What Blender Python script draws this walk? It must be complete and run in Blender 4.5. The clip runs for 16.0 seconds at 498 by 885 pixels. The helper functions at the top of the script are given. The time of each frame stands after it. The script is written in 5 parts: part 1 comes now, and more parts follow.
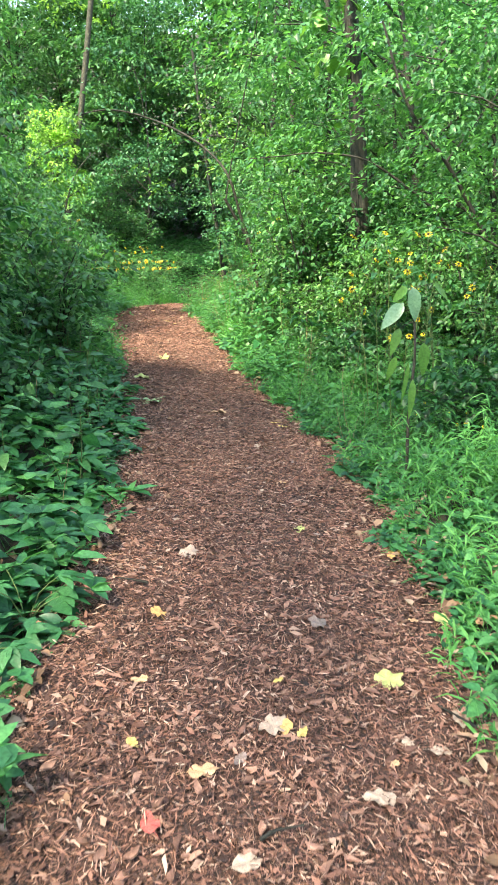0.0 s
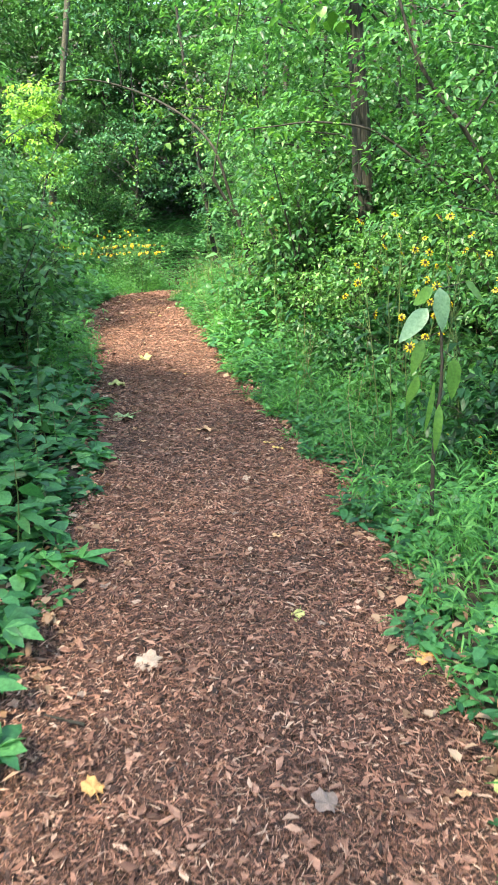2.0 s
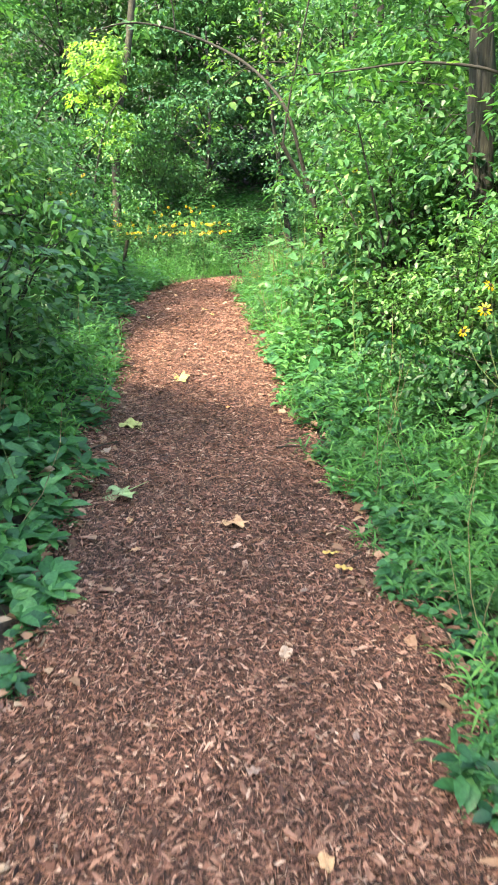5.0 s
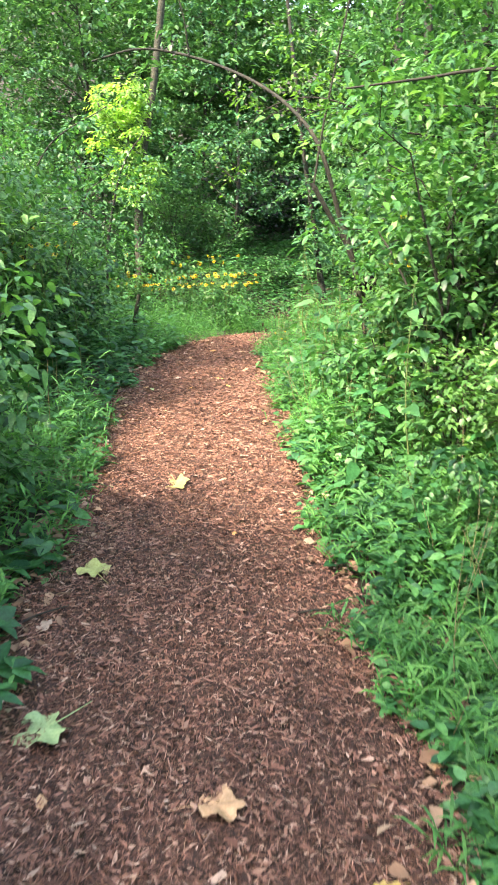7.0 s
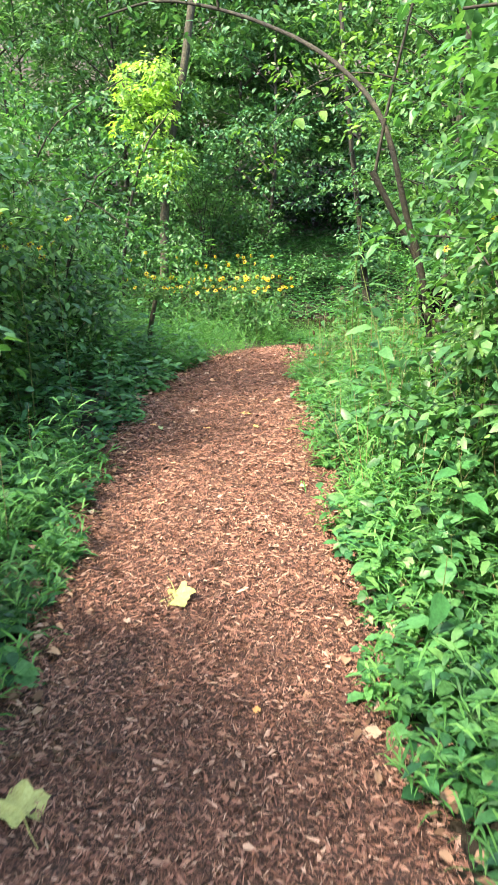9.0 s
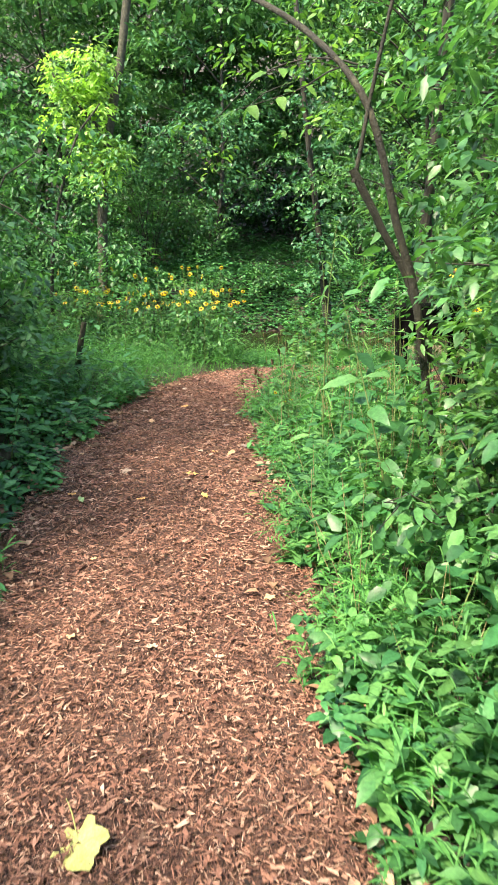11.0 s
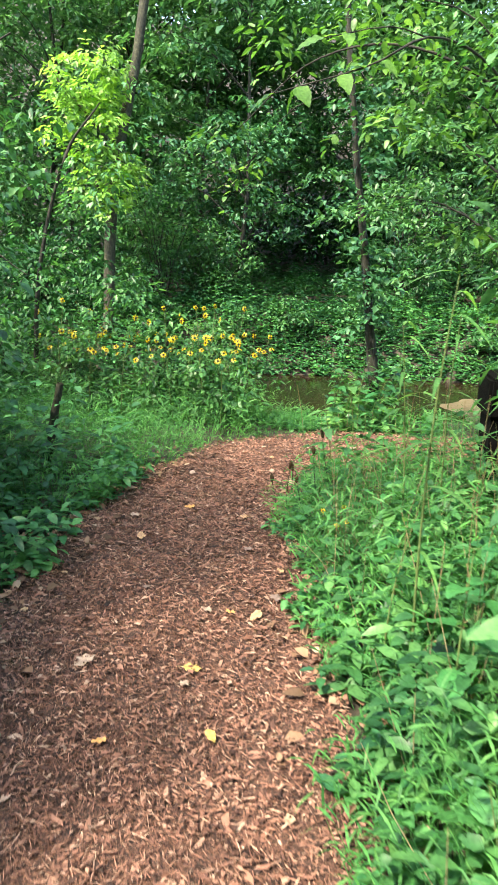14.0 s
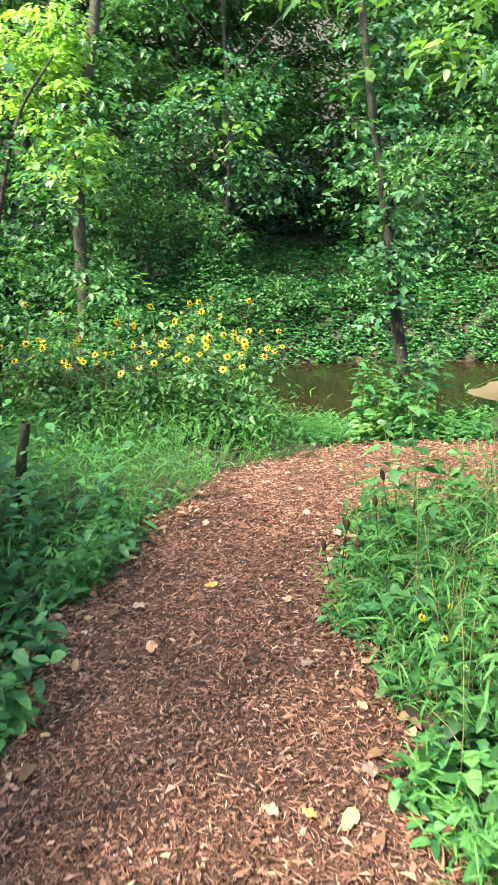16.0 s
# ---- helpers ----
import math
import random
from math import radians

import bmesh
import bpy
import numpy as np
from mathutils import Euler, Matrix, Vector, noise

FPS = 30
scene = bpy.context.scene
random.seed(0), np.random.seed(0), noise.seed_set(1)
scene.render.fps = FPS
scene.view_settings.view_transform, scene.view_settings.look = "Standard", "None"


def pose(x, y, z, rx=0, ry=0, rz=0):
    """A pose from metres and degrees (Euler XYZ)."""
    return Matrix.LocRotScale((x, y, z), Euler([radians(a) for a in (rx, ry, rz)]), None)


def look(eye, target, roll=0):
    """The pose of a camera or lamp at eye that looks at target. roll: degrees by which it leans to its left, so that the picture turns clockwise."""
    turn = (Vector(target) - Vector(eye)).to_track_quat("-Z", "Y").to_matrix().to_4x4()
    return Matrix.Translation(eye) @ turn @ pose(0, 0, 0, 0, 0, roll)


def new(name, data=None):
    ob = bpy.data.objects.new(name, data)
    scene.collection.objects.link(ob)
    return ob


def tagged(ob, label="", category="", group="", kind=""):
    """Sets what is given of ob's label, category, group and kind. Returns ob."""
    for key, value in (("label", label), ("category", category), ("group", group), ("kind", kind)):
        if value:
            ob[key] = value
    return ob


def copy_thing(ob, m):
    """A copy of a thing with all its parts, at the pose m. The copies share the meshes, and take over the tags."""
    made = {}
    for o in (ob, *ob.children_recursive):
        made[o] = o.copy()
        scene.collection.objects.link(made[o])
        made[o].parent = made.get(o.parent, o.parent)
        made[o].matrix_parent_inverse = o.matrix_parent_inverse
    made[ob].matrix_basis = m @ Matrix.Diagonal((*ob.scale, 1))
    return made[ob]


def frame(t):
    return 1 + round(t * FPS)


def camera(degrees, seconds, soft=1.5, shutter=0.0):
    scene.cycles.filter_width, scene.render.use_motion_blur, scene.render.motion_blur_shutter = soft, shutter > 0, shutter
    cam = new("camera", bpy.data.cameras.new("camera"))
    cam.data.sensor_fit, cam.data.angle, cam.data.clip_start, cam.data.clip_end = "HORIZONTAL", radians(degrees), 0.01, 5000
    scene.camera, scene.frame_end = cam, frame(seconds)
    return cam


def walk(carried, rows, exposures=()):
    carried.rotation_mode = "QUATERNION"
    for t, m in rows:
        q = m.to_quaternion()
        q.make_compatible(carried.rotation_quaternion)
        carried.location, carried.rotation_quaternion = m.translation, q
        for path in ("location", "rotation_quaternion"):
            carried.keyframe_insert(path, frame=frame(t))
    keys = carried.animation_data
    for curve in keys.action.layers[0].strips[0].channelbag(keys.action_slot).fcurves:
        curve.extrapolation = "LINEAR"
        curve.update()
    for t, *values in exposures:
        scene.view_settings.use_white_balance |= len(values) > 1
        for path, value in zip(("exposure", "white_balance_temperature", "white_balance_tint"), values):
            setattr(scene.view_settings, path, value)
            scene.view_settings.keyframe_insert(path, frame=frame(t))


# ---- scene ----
cam = camera(37.0, 16.0, soft=0.8, shutter=0.4)
PATH = [
    (0, (0.144, 0.129, 1.486), (0.245, 2.044, 0.917), -0.3),
    (0.5, (0.204, 0.381, 1.481), (0.278, 2.293, 0.899), 0.2),
    (1, (0.279, 0.613, 1.507), (0.362, 2.523, 0.919), 0.4),
    (1.5, (0.258, 0.864, 1.511), (0.345, 2.768, 0.905), -0.8),
    (2, (0.276, 1.1, 1.514), (0.375, 2.999, 0.893), -1.2),
    (2.5, (0.427, 1.356, 1.537), (0.465, 3.263, 0.935), 0.6),
    (3, (0.475, 1.614, 1.513), (0.487, 3.511, 0.881), -0.0),
    (3.5, (0.449, 1.933, 1.527), (0.501, 3.821, 0.87), -1.5),
    (4, (0.478, 2.254, 1.515), (0.494, 4.142, 0.855), -0.8),
    (4.5, (0.503, 2.632, 1.537), (0.445, 4.516, 0.869), 0.3),
    (4.7, (0.474, 2.79, 1.522), (0.394, 4.668, 0.838), -0.2),
    (6.8, (0.479, 4.368, 1.53), (0.313, 6.269, 0.93), -1.7),
    (7, (0.495, 4.528, 1.526), (0.302, 6.433, 0.95), -1.2),
    (7.5, (0.509, 4.886, 1.553), (0.254, 6.786, 0.984), 0.8),
    (8, (0.399, 5.26, 1.56), (0.205, 7.157, 0.956), 0.0),
    (8.5, (0.331, 5.588, 1.533), (0.097, 7.479, 0.924), -0.3),
    (8.7, (0.326, 5.759, 1.541), (0.06, 7.648, 0.94), -0.2),
    (10.8, (0.202, 7.093, 1.603), (0.005, 8.997, 1.025), -0.7),
    (11, (0.176, 7.245, 1.595), (0.04, 9.152, 1.007), 0.1),
    (11.5, (0.094, 7.54, 1.605), (-0.046, 9.441, 0.999), 0.5),
    (12, (0.077, 7.882, 1.621), (-0.209, 9.782, 1.065), 0.8),
    (12.5, (0.004, 8.203, 1.601), (-0.162, 10.115, 1.038), 3.5),
    (13, (-0.066, 8.514, 1.619), (-0.165, 10.435, 1.072), 1.5),
    (13.5, (-0.028, 8.777, 1.672), (-0.148, 10.706, 1.159), 2.1),
    (14, (-0.066, 9.13, 1.624), (-0.244, 11.051, 1.096), 1.4),
    (14.5, (-0.184, 9.441, 1.643), (-0.338, 11.369, 1.132), 0.3),
    (15, (-0.179, 9.771, 1.65), (-0.358, 11.695, 1.135), 0.2),
    (15.5, (-0.287, 10.087, 1.633), (-0.502, 11.996, 1.076), -0.5),
    (16, (-0.415, 10.394, 1.65), (-0.552, 12.299, 1.056), -1.9),
]
EXPOSURE = [(0, 3.0, 7900, 7), (1.5, 3.03, 7900, 7), (4.5, 3.24, 8150, 13), (8, 3.22, 8200, 17), (11, 2.77, 8000, 13), (12.5, 2.71, 7900, 13), (14.5, 2.85, 7700, 9), (16, 3.05, 7900, 11)]
walk(cam, [(t, look(eye, target, roll)) for t, eye, target, roll in PATH], EXPOSURE)

# ---- light and exposure ----
world = bpy.data.worlds.new("world")
scene.world = world
world.use_nodes = True
wn = world.node_tree.nodes
sky = wn.new("ShaderNodeTexSky")
sky.sky_type = "NISHITA"
sky.sun_disc = False
SUN_EL, SUN_AZ = radians(55), radians(-135)     # azimuth from +y towards +x
sky.sun_elevation, sky.sun_rotation = SUN_EL, SUN_AZ
wn["Background"].inputs["Strength"].default_value = 0.145
world.node_tree.links.new(sky.outputs[0], wn["Background"].inputs["Color"])
sun_data = bpy.data.lights.new("sun", "SUN")
sun_data.energy, sun_data.angle, sun_data.color = 2.3, radians(5.0), (1.0, 0.95, 0.86)
sun = new("sun", sun_data)
sun_way = Vector((math.sin(SUN_AZ) * math.cos(SUN_EL), math.cos(SUN_AZ) * math.cos(SUN_EL), math.sin(SUN_EL)))
sun.matrix_world = look(sun_way * 60, (0, 0, 0))

rng = np.random.default_rng(11)


# ---- materials ----
def base_material(name):
    mat = bpy.data.materials.new(name)
    mat.use_nodes = True
    nt = mat.node_tree
    return mat, nt, nt.nodes, nt.links, nt.nodes["Principled BSDF"]


def ramp(nodes, stops):
    r = nodes.new("ShaderNodeValToRGB")
    e = r.color_ramp.elements
    while len(e) < len(stops):
        e.new(0.5)
    for k, (p, c) in enumerate(stops):
        e[k].position, e[k].color = p, (*c, 1)
    return r


def noise_tex(nodes, links, scale, detail=4.0, rough=0.6, stretch=1.0):
    c = nodes.new("ShaderNodeTexCoord")
    n = nodes.new("ShaderNodeTexNoise")
    n.inputs["Scale"].default_value, n.inputs["Detail"].default_value, n.inputs["Roughness"].default_value = scale, detail, rough
    if stretch != 1.0:
        m = nodes.new("ShaderNodeMapping")
        m.inputs["Scale"].default_value = (1, 1, stretch)
        links.new(c.outputs["Object"], m.inputs["Vector"])
        links.new(m.outputs[0], n.inputs["Vector"])
    else:
        links.new(c.outputs["Object"], n.inputs["Vector"])
    return n


def mix_rgb(nodes, links, fac, a, b, mode="MIX"):
    m = nodes.new("ShaderNodeMix")
    m.data_type, m.blend_type = "RGBA", mode
    for sock, v in ((m.inputs[0], fac), (m.inputs[6], a), (m.inputs[7], b)):
        if isinstance(v, (int, float)):
            sock.default_value = v
        elif isinstance(v, tuple):
            sock.default_value = (*v, 1)
        else:
            links.new(v, sock)
    return m.outputs[2]


def leaf_material(name, dark, mid, light, thin=0.4, rough=0.42):
    """Leaves: each blade has its own green, some light passes through."""
    mat, nt, nodes, links, bsdf = base_material(name)
    geo = nodes.new("ShaderNodeNewGeometry")
    r = ramp(nodes, [(0.0, dark), (0.5, mid), (1.0, light)])
    links.new(geo.outputs["Random Per Island"], r.inputs[0])
    n = noise_tex(nodes, links, 1.7, 3)
    r2 = ramp(nodes, [(0.34, (0.46, 0.54, 0.56)), (0.68, (1.25, 1.2, 1.0))])
    links.new(n.outputs[0], r2.inputs[0])
    col = mix_rgb(nodes, links, 1.0, r.outputs[0], r2.outputs[0], "MULTIPLY")
    n2 = noise_tex(nodes, links, 70, 4)
    r3 = ramp(nodes, [(0.32, (0.66, 0.70, 0.66)), (0.55, (1.0, 1.0, 1.0)), (0.72, (1.28, 1.2, 1.1))])
    links.new(n2.outputs[0], r3.inputs[0])
    col = mix_rgb(nodes, links, 1.0, col, r3.outputs[0], "MULTIPLY")
    links.new(col, bsdf.inputs["Base Color"])
    bsdf.inputs["Roughness"].default_value = rough
    bsdf.inputs["Specular IOR Level"].default_value = 0.38
    b = nodes.new("ShaderNodeBump")
    b.inputs["Strength"].default_value, b.inputs["Distance"].default_value = 0.35, 0.004
    links.new(noise_tex(nodes, links, 55, 4).outputs[0], b.inputs["Height"])
    links.new(b.outputs[0], bsdf.inputs["Normal"])
    tr = nodes.new("ShaderNodeBsdfTranslucent")
    warm = mix_rgb(nodes, links, 1.0, col, (1.2, 1.35, 0.7), "MULTIPLY")
    links.new(warm, tr.inputs["Color"])
    ms = nodes.new("ShaderNodeMixShader")
    ms.inputs[0].default_value = thin
    links.new(bsdf.outputs[0], ms.inputs[1])
    links.new(tr.outputs[0], ms.inputs[2])
    links.new(ms.outputs[0], nodes["Material Output"].inputs["Surface"])
    return mat


def plain_material(name, stops, scale, rough=0.85, bump=0.4, bump_scale=60, island=False, stretch=1.0):
    """A rough natural surface: colour from noise (or by piece) at two scales, with fine relief."""
    mat, nt, nodes, links, bsdf = base_material(name)
    r = ramp(nodes, stops)
    if island:
        geo = nodes.new("ShaderNodeNewGeometry")
        links.new(geo.outputs["Random Per Island"], r.inputs[0])
    else:
        links.new(noise_tex(nodes, links, scale, 6, 0.65, stretch).outputs[0], r.inputs[0])
    n = noise_tex(nodes, links, scale * 0.13 if not island else scale, 3)
    r2 = ramp(nodes, [(0.3, (0.7, 0.7, 0.7)), (0.7, (1.15, 1.15, 1.15))])
    links.new(n.outputs[0], r2.inputs[0])
    links.new(mix_rgb(nodes, links, 1.0, r.outputs[0], r2.outputs[0], "MULTIPLY"), bsdf.inputs["Base Color"])
    bsdf.inputs["Roughness"].default_value = rough
    b = nodes.new("ShaderNodeBump")
    b.inputs["Strength"].default_value, b.inputs["Distance"].default_value = bump, 0.01
    links.new(noise_tex(nodes, links, bump_scale, 5, 0.6, stretch).outputs[0], b.inputs["Height"])
    links.new(b.outputs[0], bsdf.inputs["Normal"])
    return mat


M_HERB = leaf_material("herb_leaf", (0.022, 0.110, 0.056), (0.052, 0.23, 0.088), (0.12, 0.355, 0.135), 0.35)
M_GRASS = leaf_material("stilt_grass_blade", (0.036, 0.175, 0.052), (0.075, 0.285, 0.082), (0.145, 0.385, 0.125), 0.4, 0.6)
M_SHRUB = leaf_material("shrub_leaf", (0.022, 0.098, 0.039), (0.058, 0.21, 0.075), (0.135, 0.34, 0.12), 0.37)
M_PALE = leaf_material("pale_shrub_leaf", (0.045, 0.15, 0.045), (0.095, 0.265, 0.08), (0.18, 0.38, 0.125), 0.42)
M_TREE = leaf_material("tree_leaf", (0.028, 0.110, 0.048), (0.070, 0.22, 0.086), (0.15, 0.34, 0.14), 0.37)
M_BRIGHT = leaf_material("bright_leaf", (0.055, 0.17, 0.032), (0.11, 0.27, 0.06), (0.20, 0.38, 0.11), 0.42)
# yellow-green leaf, paled because the crown's sunlight is put into the colour
M_SUN_LIME = leaf_material("sun_tinted_lime_leaf", (0.18, 0.38, 0.06), (0.28, 0.51, 0.13), (0.40, 0.62, 0.23), 0.52)
# darker leaf copy: shade of the hollow and thickets is put into the colour
M_SHADE_TINT = leaf_material("shade_tinted_leaf", (0.006, 0.050, 0.020), (0.015, 0.090, 0.032), (0.035, 0.15, 0.045), 0.35)
M_IVY = leaf_material("ivy_leaf", (0.022, 0.11, 0.055), (0.05, 0.185, 0.09), (0.12, 0.29, 0.15), 0.32, 0.4)
M_BIG = leaf_material("broad_leaf", (0.03, 0.17, 0.06), (0.06, 0.26, 0.09), (0.12, 0.35, 0.15), 0.35, 0.45)
# for the two top sapling leaves: sky sheen is put into this pale colour
M_SKY_SHEEN = leaf_material("sapling_leaf", (0.11, 0.25, 0.15), (0.16, 0.31, 0.20), (0.22, 0.37, 0.25), 0.25, 0.3)
M_YELLOW = leaf_material("petal", (0.62, 0.40, 0.01), (0.75, 0.52, 0.015), (0.8, 0.6, 0.03), 0.3)
M_CONE = plain_material("flower_centre", [(0.3, (0.03, 0.015, 0.006)), (0.7, (0.07, 0.04, 0.01))], 200)
M_STEM = plain_material("green_stem", [(0.3, (0.06, 0.11, 0.03)), (0.7, (0.12, 0.17, 0.05))], 40)
M_TWIG = plain_material("twig_bark", [(0.3, (0.010, 0.0095, 0.0065)), (0.7, (0.038, 0.034, 0.024))], 30, bump=0.6)
M_BARK = plain_material("tree_bark", [(0.3, (0.004, 0.0042, 0.003)), (0.5, (0.018, 0.0185, 0.012)), (0.68, (0.058, 0.056, 0.037))], 45, bump=1.0, bump_scale=45, stretch=0.1)
M_MOSS = plain_material("mossy_bark", [(0.3, (0.012, 0.012, 0.007)), (0.55, (0.040, 0.041, 0.022)), (0.75, (0.12, 0.115, 0.065))], 24, bump=1.0, bump_scale=70)
M_LIMB = plain_material("limb_bark", [(0.3, (0.006, 0.0062, 0.004)), (0.55, (0.022, 0.022, 0.013)), (0.75, (0.075, 0.07, 0.042))], 24, bump=1.0, bump_scale=70)
M_SOIL = plain_material("forest_soil", [(0.25, (0.010, 0.008, 0.005)), (0.5, (0.028, 0.022, 0.014)), (0.75, (0.062, 0.048, 0.030))], 14, bump=0.9, bump_scale=35)
M_BED = plain_material("mulch_bed", [(0.36, (0.008, 0.004, 0.003)), (0.5, (0.055, 0.025, 0.016)), (0.64, (0.22, 0.105, 0.068))], 130, bump=1.0, bump_scale=80)
M_CHIP = plain_material("wood_chip", [(0.0, (0.016, 0.007, 0.005)), (0.32, (0.122, 0.053, 0.036)), (0.65, (0.258, 0.122, 0.083)), (0.88, (0.36, 0.20, 0.142)), (0.99, (0.46, 0.315, 0.235))], 3.0, bump=0.5, bump_scale=160, island=True)
M_LITTER = plain_material("dry_leaf_litter", [(0.0, (0.10, 0.055, 0.03)), (0.4, (0.20, 0.11, 0.065)), (0.75, (0.31, 0.19, 0.12)), (1.0, (0.40, 0.29, 0.20))], 4.0, island=True)


def water_material():
    mat, nt, nodes, links, bsdf = base_material("creek_water")
    r = ramp(nodes, [(0.35, (0.008, 0.0055, 0.0035)), (0.65, (0.018, 0.012, 0.007))])
    links.new(noise_tex(nodes, links, 0.5, 3).outputs[0], r.inputs[0])
    links.new(r.outputs[0], bsdf.inputs["Base Color"])
    bsdf.inputs["Roughness"].default_value = 0.06
    b = nodes.new("ShaderNodeBump")
    b.inputs["Strength"].default_value, b.inputs["Distance"].default_value = 0.25, 0.02
    links.new(noise_tex(nodes, links, 6, 3).outputs[0], b.inputs["Height"])
    links.new(b.outputs[0], bsdf.inputs["Normal"])
    return mat


M_WATER = water_material()


# ---- mesh helpers ----
class Soup:
    """Vertices and faces of one mesh, gathered in blocks."""

    def __init__(self):
        self.v, self.f, self.n = [], [], 0

    def add(self, v, f):
        v, f = np.asarray(v, float).reshape(-1, 3), np.asarray(f, int)
        self.v.append(v)
        self.f.append(f + self.n)
        self.n += len(v)

    def mesh(self, name, mat, smooth=True):
        v = np.concatenate(self.v)
        sizes = np.concatenate([np.full(len(f), f.shape[1]) for f in self.f])
        loops = np.concatenate([f.ravel() for f in self.f])
        me = bpy.data.meshes.new(name)
        me.vertices.add(len(v))
        me.vertices.foreach_set("co", v.ravel())
        me.loops.add(len(loops))
        me.loops.foreach_set("vertex_index", loops)
        me.polygons.add(len(sizes))
        me.polygons.foreach_set("loop_start", np.concatenate([[0], np.cumsum(sizes)[:-1]]))
        me.polygons.foreach_set("loop_total", sizes)
        me.polygons.foreach_set("use_smooth", np.full(len(sizes), smooth))
        me.materials.append(mat)
        me.update(calc_edges=True)
        me.validate()
        return me


def unit(a):
    return a / np.maximum(np.linalg.norm(a, axis=-1, keepdims=True), 1e-9)


def leaves(soup, p, d, u, length, width, droop=0.15, fold=0.12, fine=True, wide_at=0.42):
    """Leaf blades at the points p, pointing along d, with upper sides towards u."""
    p, d, u = (np.asarray(a, float).reshape(-1, 3) for a in (p, d, u))
    n = len(p)
    if n == 0:
        return
    d = unit(d)
    side = unit(np.cross(d, u))
    up = np.cross(side, d)
    L = np.broadcast_to(np.asarray(length, float), n)[:, None]
    W = np.broadcast_to(np.asarray(width, float), n)[:, None]
    tip = p + d * L - up * L * droop
    left = p + d * L * wide_at - side * W / 2 + up * W * fold
    right = p + d * L * wide_at + side * W / 2 + up * W * fold
    k = np.arange(n)[:, None]
    if fine:
        mid = p + d * L * (wide_at + 0.05) - up * L * droop * 0.15
        side_at = lambda q, w: (p + d * L * q - up * L * droop * q * q, side * W / 2 * w, up * W * fold * w)
        (c1, s1, u1), (c2, s2, u2) = side_at(wide_at * 0.7, 0.92), side_at(wide_at + 0.28, 0.74)
        v = np.stack([p, c1 + s1 + u1, c2 + s2 + u2, tip, c2 - s2 + u2, c1 - s1 + u1, mid], 1)
        f = np.stack([k * 7 + np.array((a, (a + 1) % 6, 6)) for a in range(6)], 1)
    else:
        v = np.stack([p, left, right, tip], 1)
        f = np.stack([k * 4 + np.array(t) for t in ((0, 2, 3), (0, 3, 1))], 1)
    soup.add(v, f.reshape(-1, 3))


def tube(soup, pts, radii, sides=6, rough=0.0):
    """A tapered round stem along points."""
    pts, radii = np.asarray(pts, float), np.asarray(radii, float)
    t = unit(np.gradient(pts, axis=0))
    ref = np.where(np.abs(t[:, 2:3]) > 0.9, [[1.0, 0, 0]], [[0, 0, 1.0]])
    a = unit(np.cross(t, ref))
    b = np.cross(t, a)
    ang = np.linspace(0, 2 * np.pi, sides, endpoint=False)
    rr = radii[:, None] * (1 + rough * rng.standard_normal((len(pts), sides)))
    ring = pts[:, None] + rr[..., None] * (a[:, None] * np.cos(ang)[None, :, None] + b[:, None] * np.sin(ang)[None, :, None])
    m = len(pts)
    i, j = np.meshgrid(np.arange(m - 1), np.arange(sides), indexing="ij")
    f = np.stack([i * sides + j, i * sides + (j + 1) % sides, (i + 1) * sides + (j + 1) % sides, (i + 1) * sides + j], -1).reshape(-1, 4)
    soup.add(ring.reshape(-1, 3), f)


def curve_points(ctrl, n):
    """A smooth line through control points."""
    c = np.asarray(ctrl, float)
    k = len(c)
    ext = np.vstack([2 * c[0] - c[1], c, 2 * c[-1] - c[-2]])
    out = []
    for s in np.linspace(0, k - 1 - 1e-6, n):
        i, t = int(s), s - int(s)
        a, b, e, g = ext[i], ext[i + 1], ext[i + 2], ext[i + 3]
        out.append(0.5 * (2 * b + (e - a) * t + (2 * a - 5 * b + 4 * e - g) * t * t + (3 * b - a - 3 * e + g) * t ** 3))
    return np.array(out)


def part(name, mesh, parent, label=""):
    ob = new(name, mesh)
    ob.parent = parent
    return tagged(ob, label)


# ---- the plan: path edges, ground height ----
LEFT = np.array([(-3, -0.55), (1.0, -0.55), (2.75, -0.47), (3.9, -0.39), (5.5, -0.46), (7.5, -0.80), (8.4, -0.88), (10.4, -1.32), (11.9, -1.40), (12.7, -1.50), (13.6, -1.40), (14.3, -1.30), (14.7, -1.10), (15.4, -0.97), (15.75, -0.45), (16.2, 0.0)])
RIGHT = np.array([(-3, 0.95), (1.0, 1.0), (2.6, 1.03), (3.8, 1.09), (5.0, 1.06), (5.8, 0.96), (7.1, 0.75), (7.7, 0.62), (8.8, 0.41), (10.4, 0.20), (12.1, -0.05), (13.2, -0.22), (13.9, -0.27), (14.3, -0.1), (14.7, 0.35), (15.1, 1.0), (15.4, 1.7), (15.9, 2.3), (16.2, 2.4)])


def xl(y):
    return np.interp(y, LEFT[:, 0], LEFT[:, 1])


def xr(y):
    return np.interp(y, RIGHT[:, 0], RIGHT[:, 1])


def smooth(a, b, t):
    s = np.clip((t - a) / (b - a), 0, 1)
    return s * s * (3 - 2 * s)


WATER_Z = -0.5
CROWN = np.array([(-3, 0.0), (2.4, 0.0), (3.4, -0.03), (6.2, -0.075), (8.5, -0.085), (10.2, -0.02), (11.4, 0.02), (13.0, -0.03), (14.5, -0.08), (15.6, -0.15), (16.3, -0.2), (18, -0.2)])
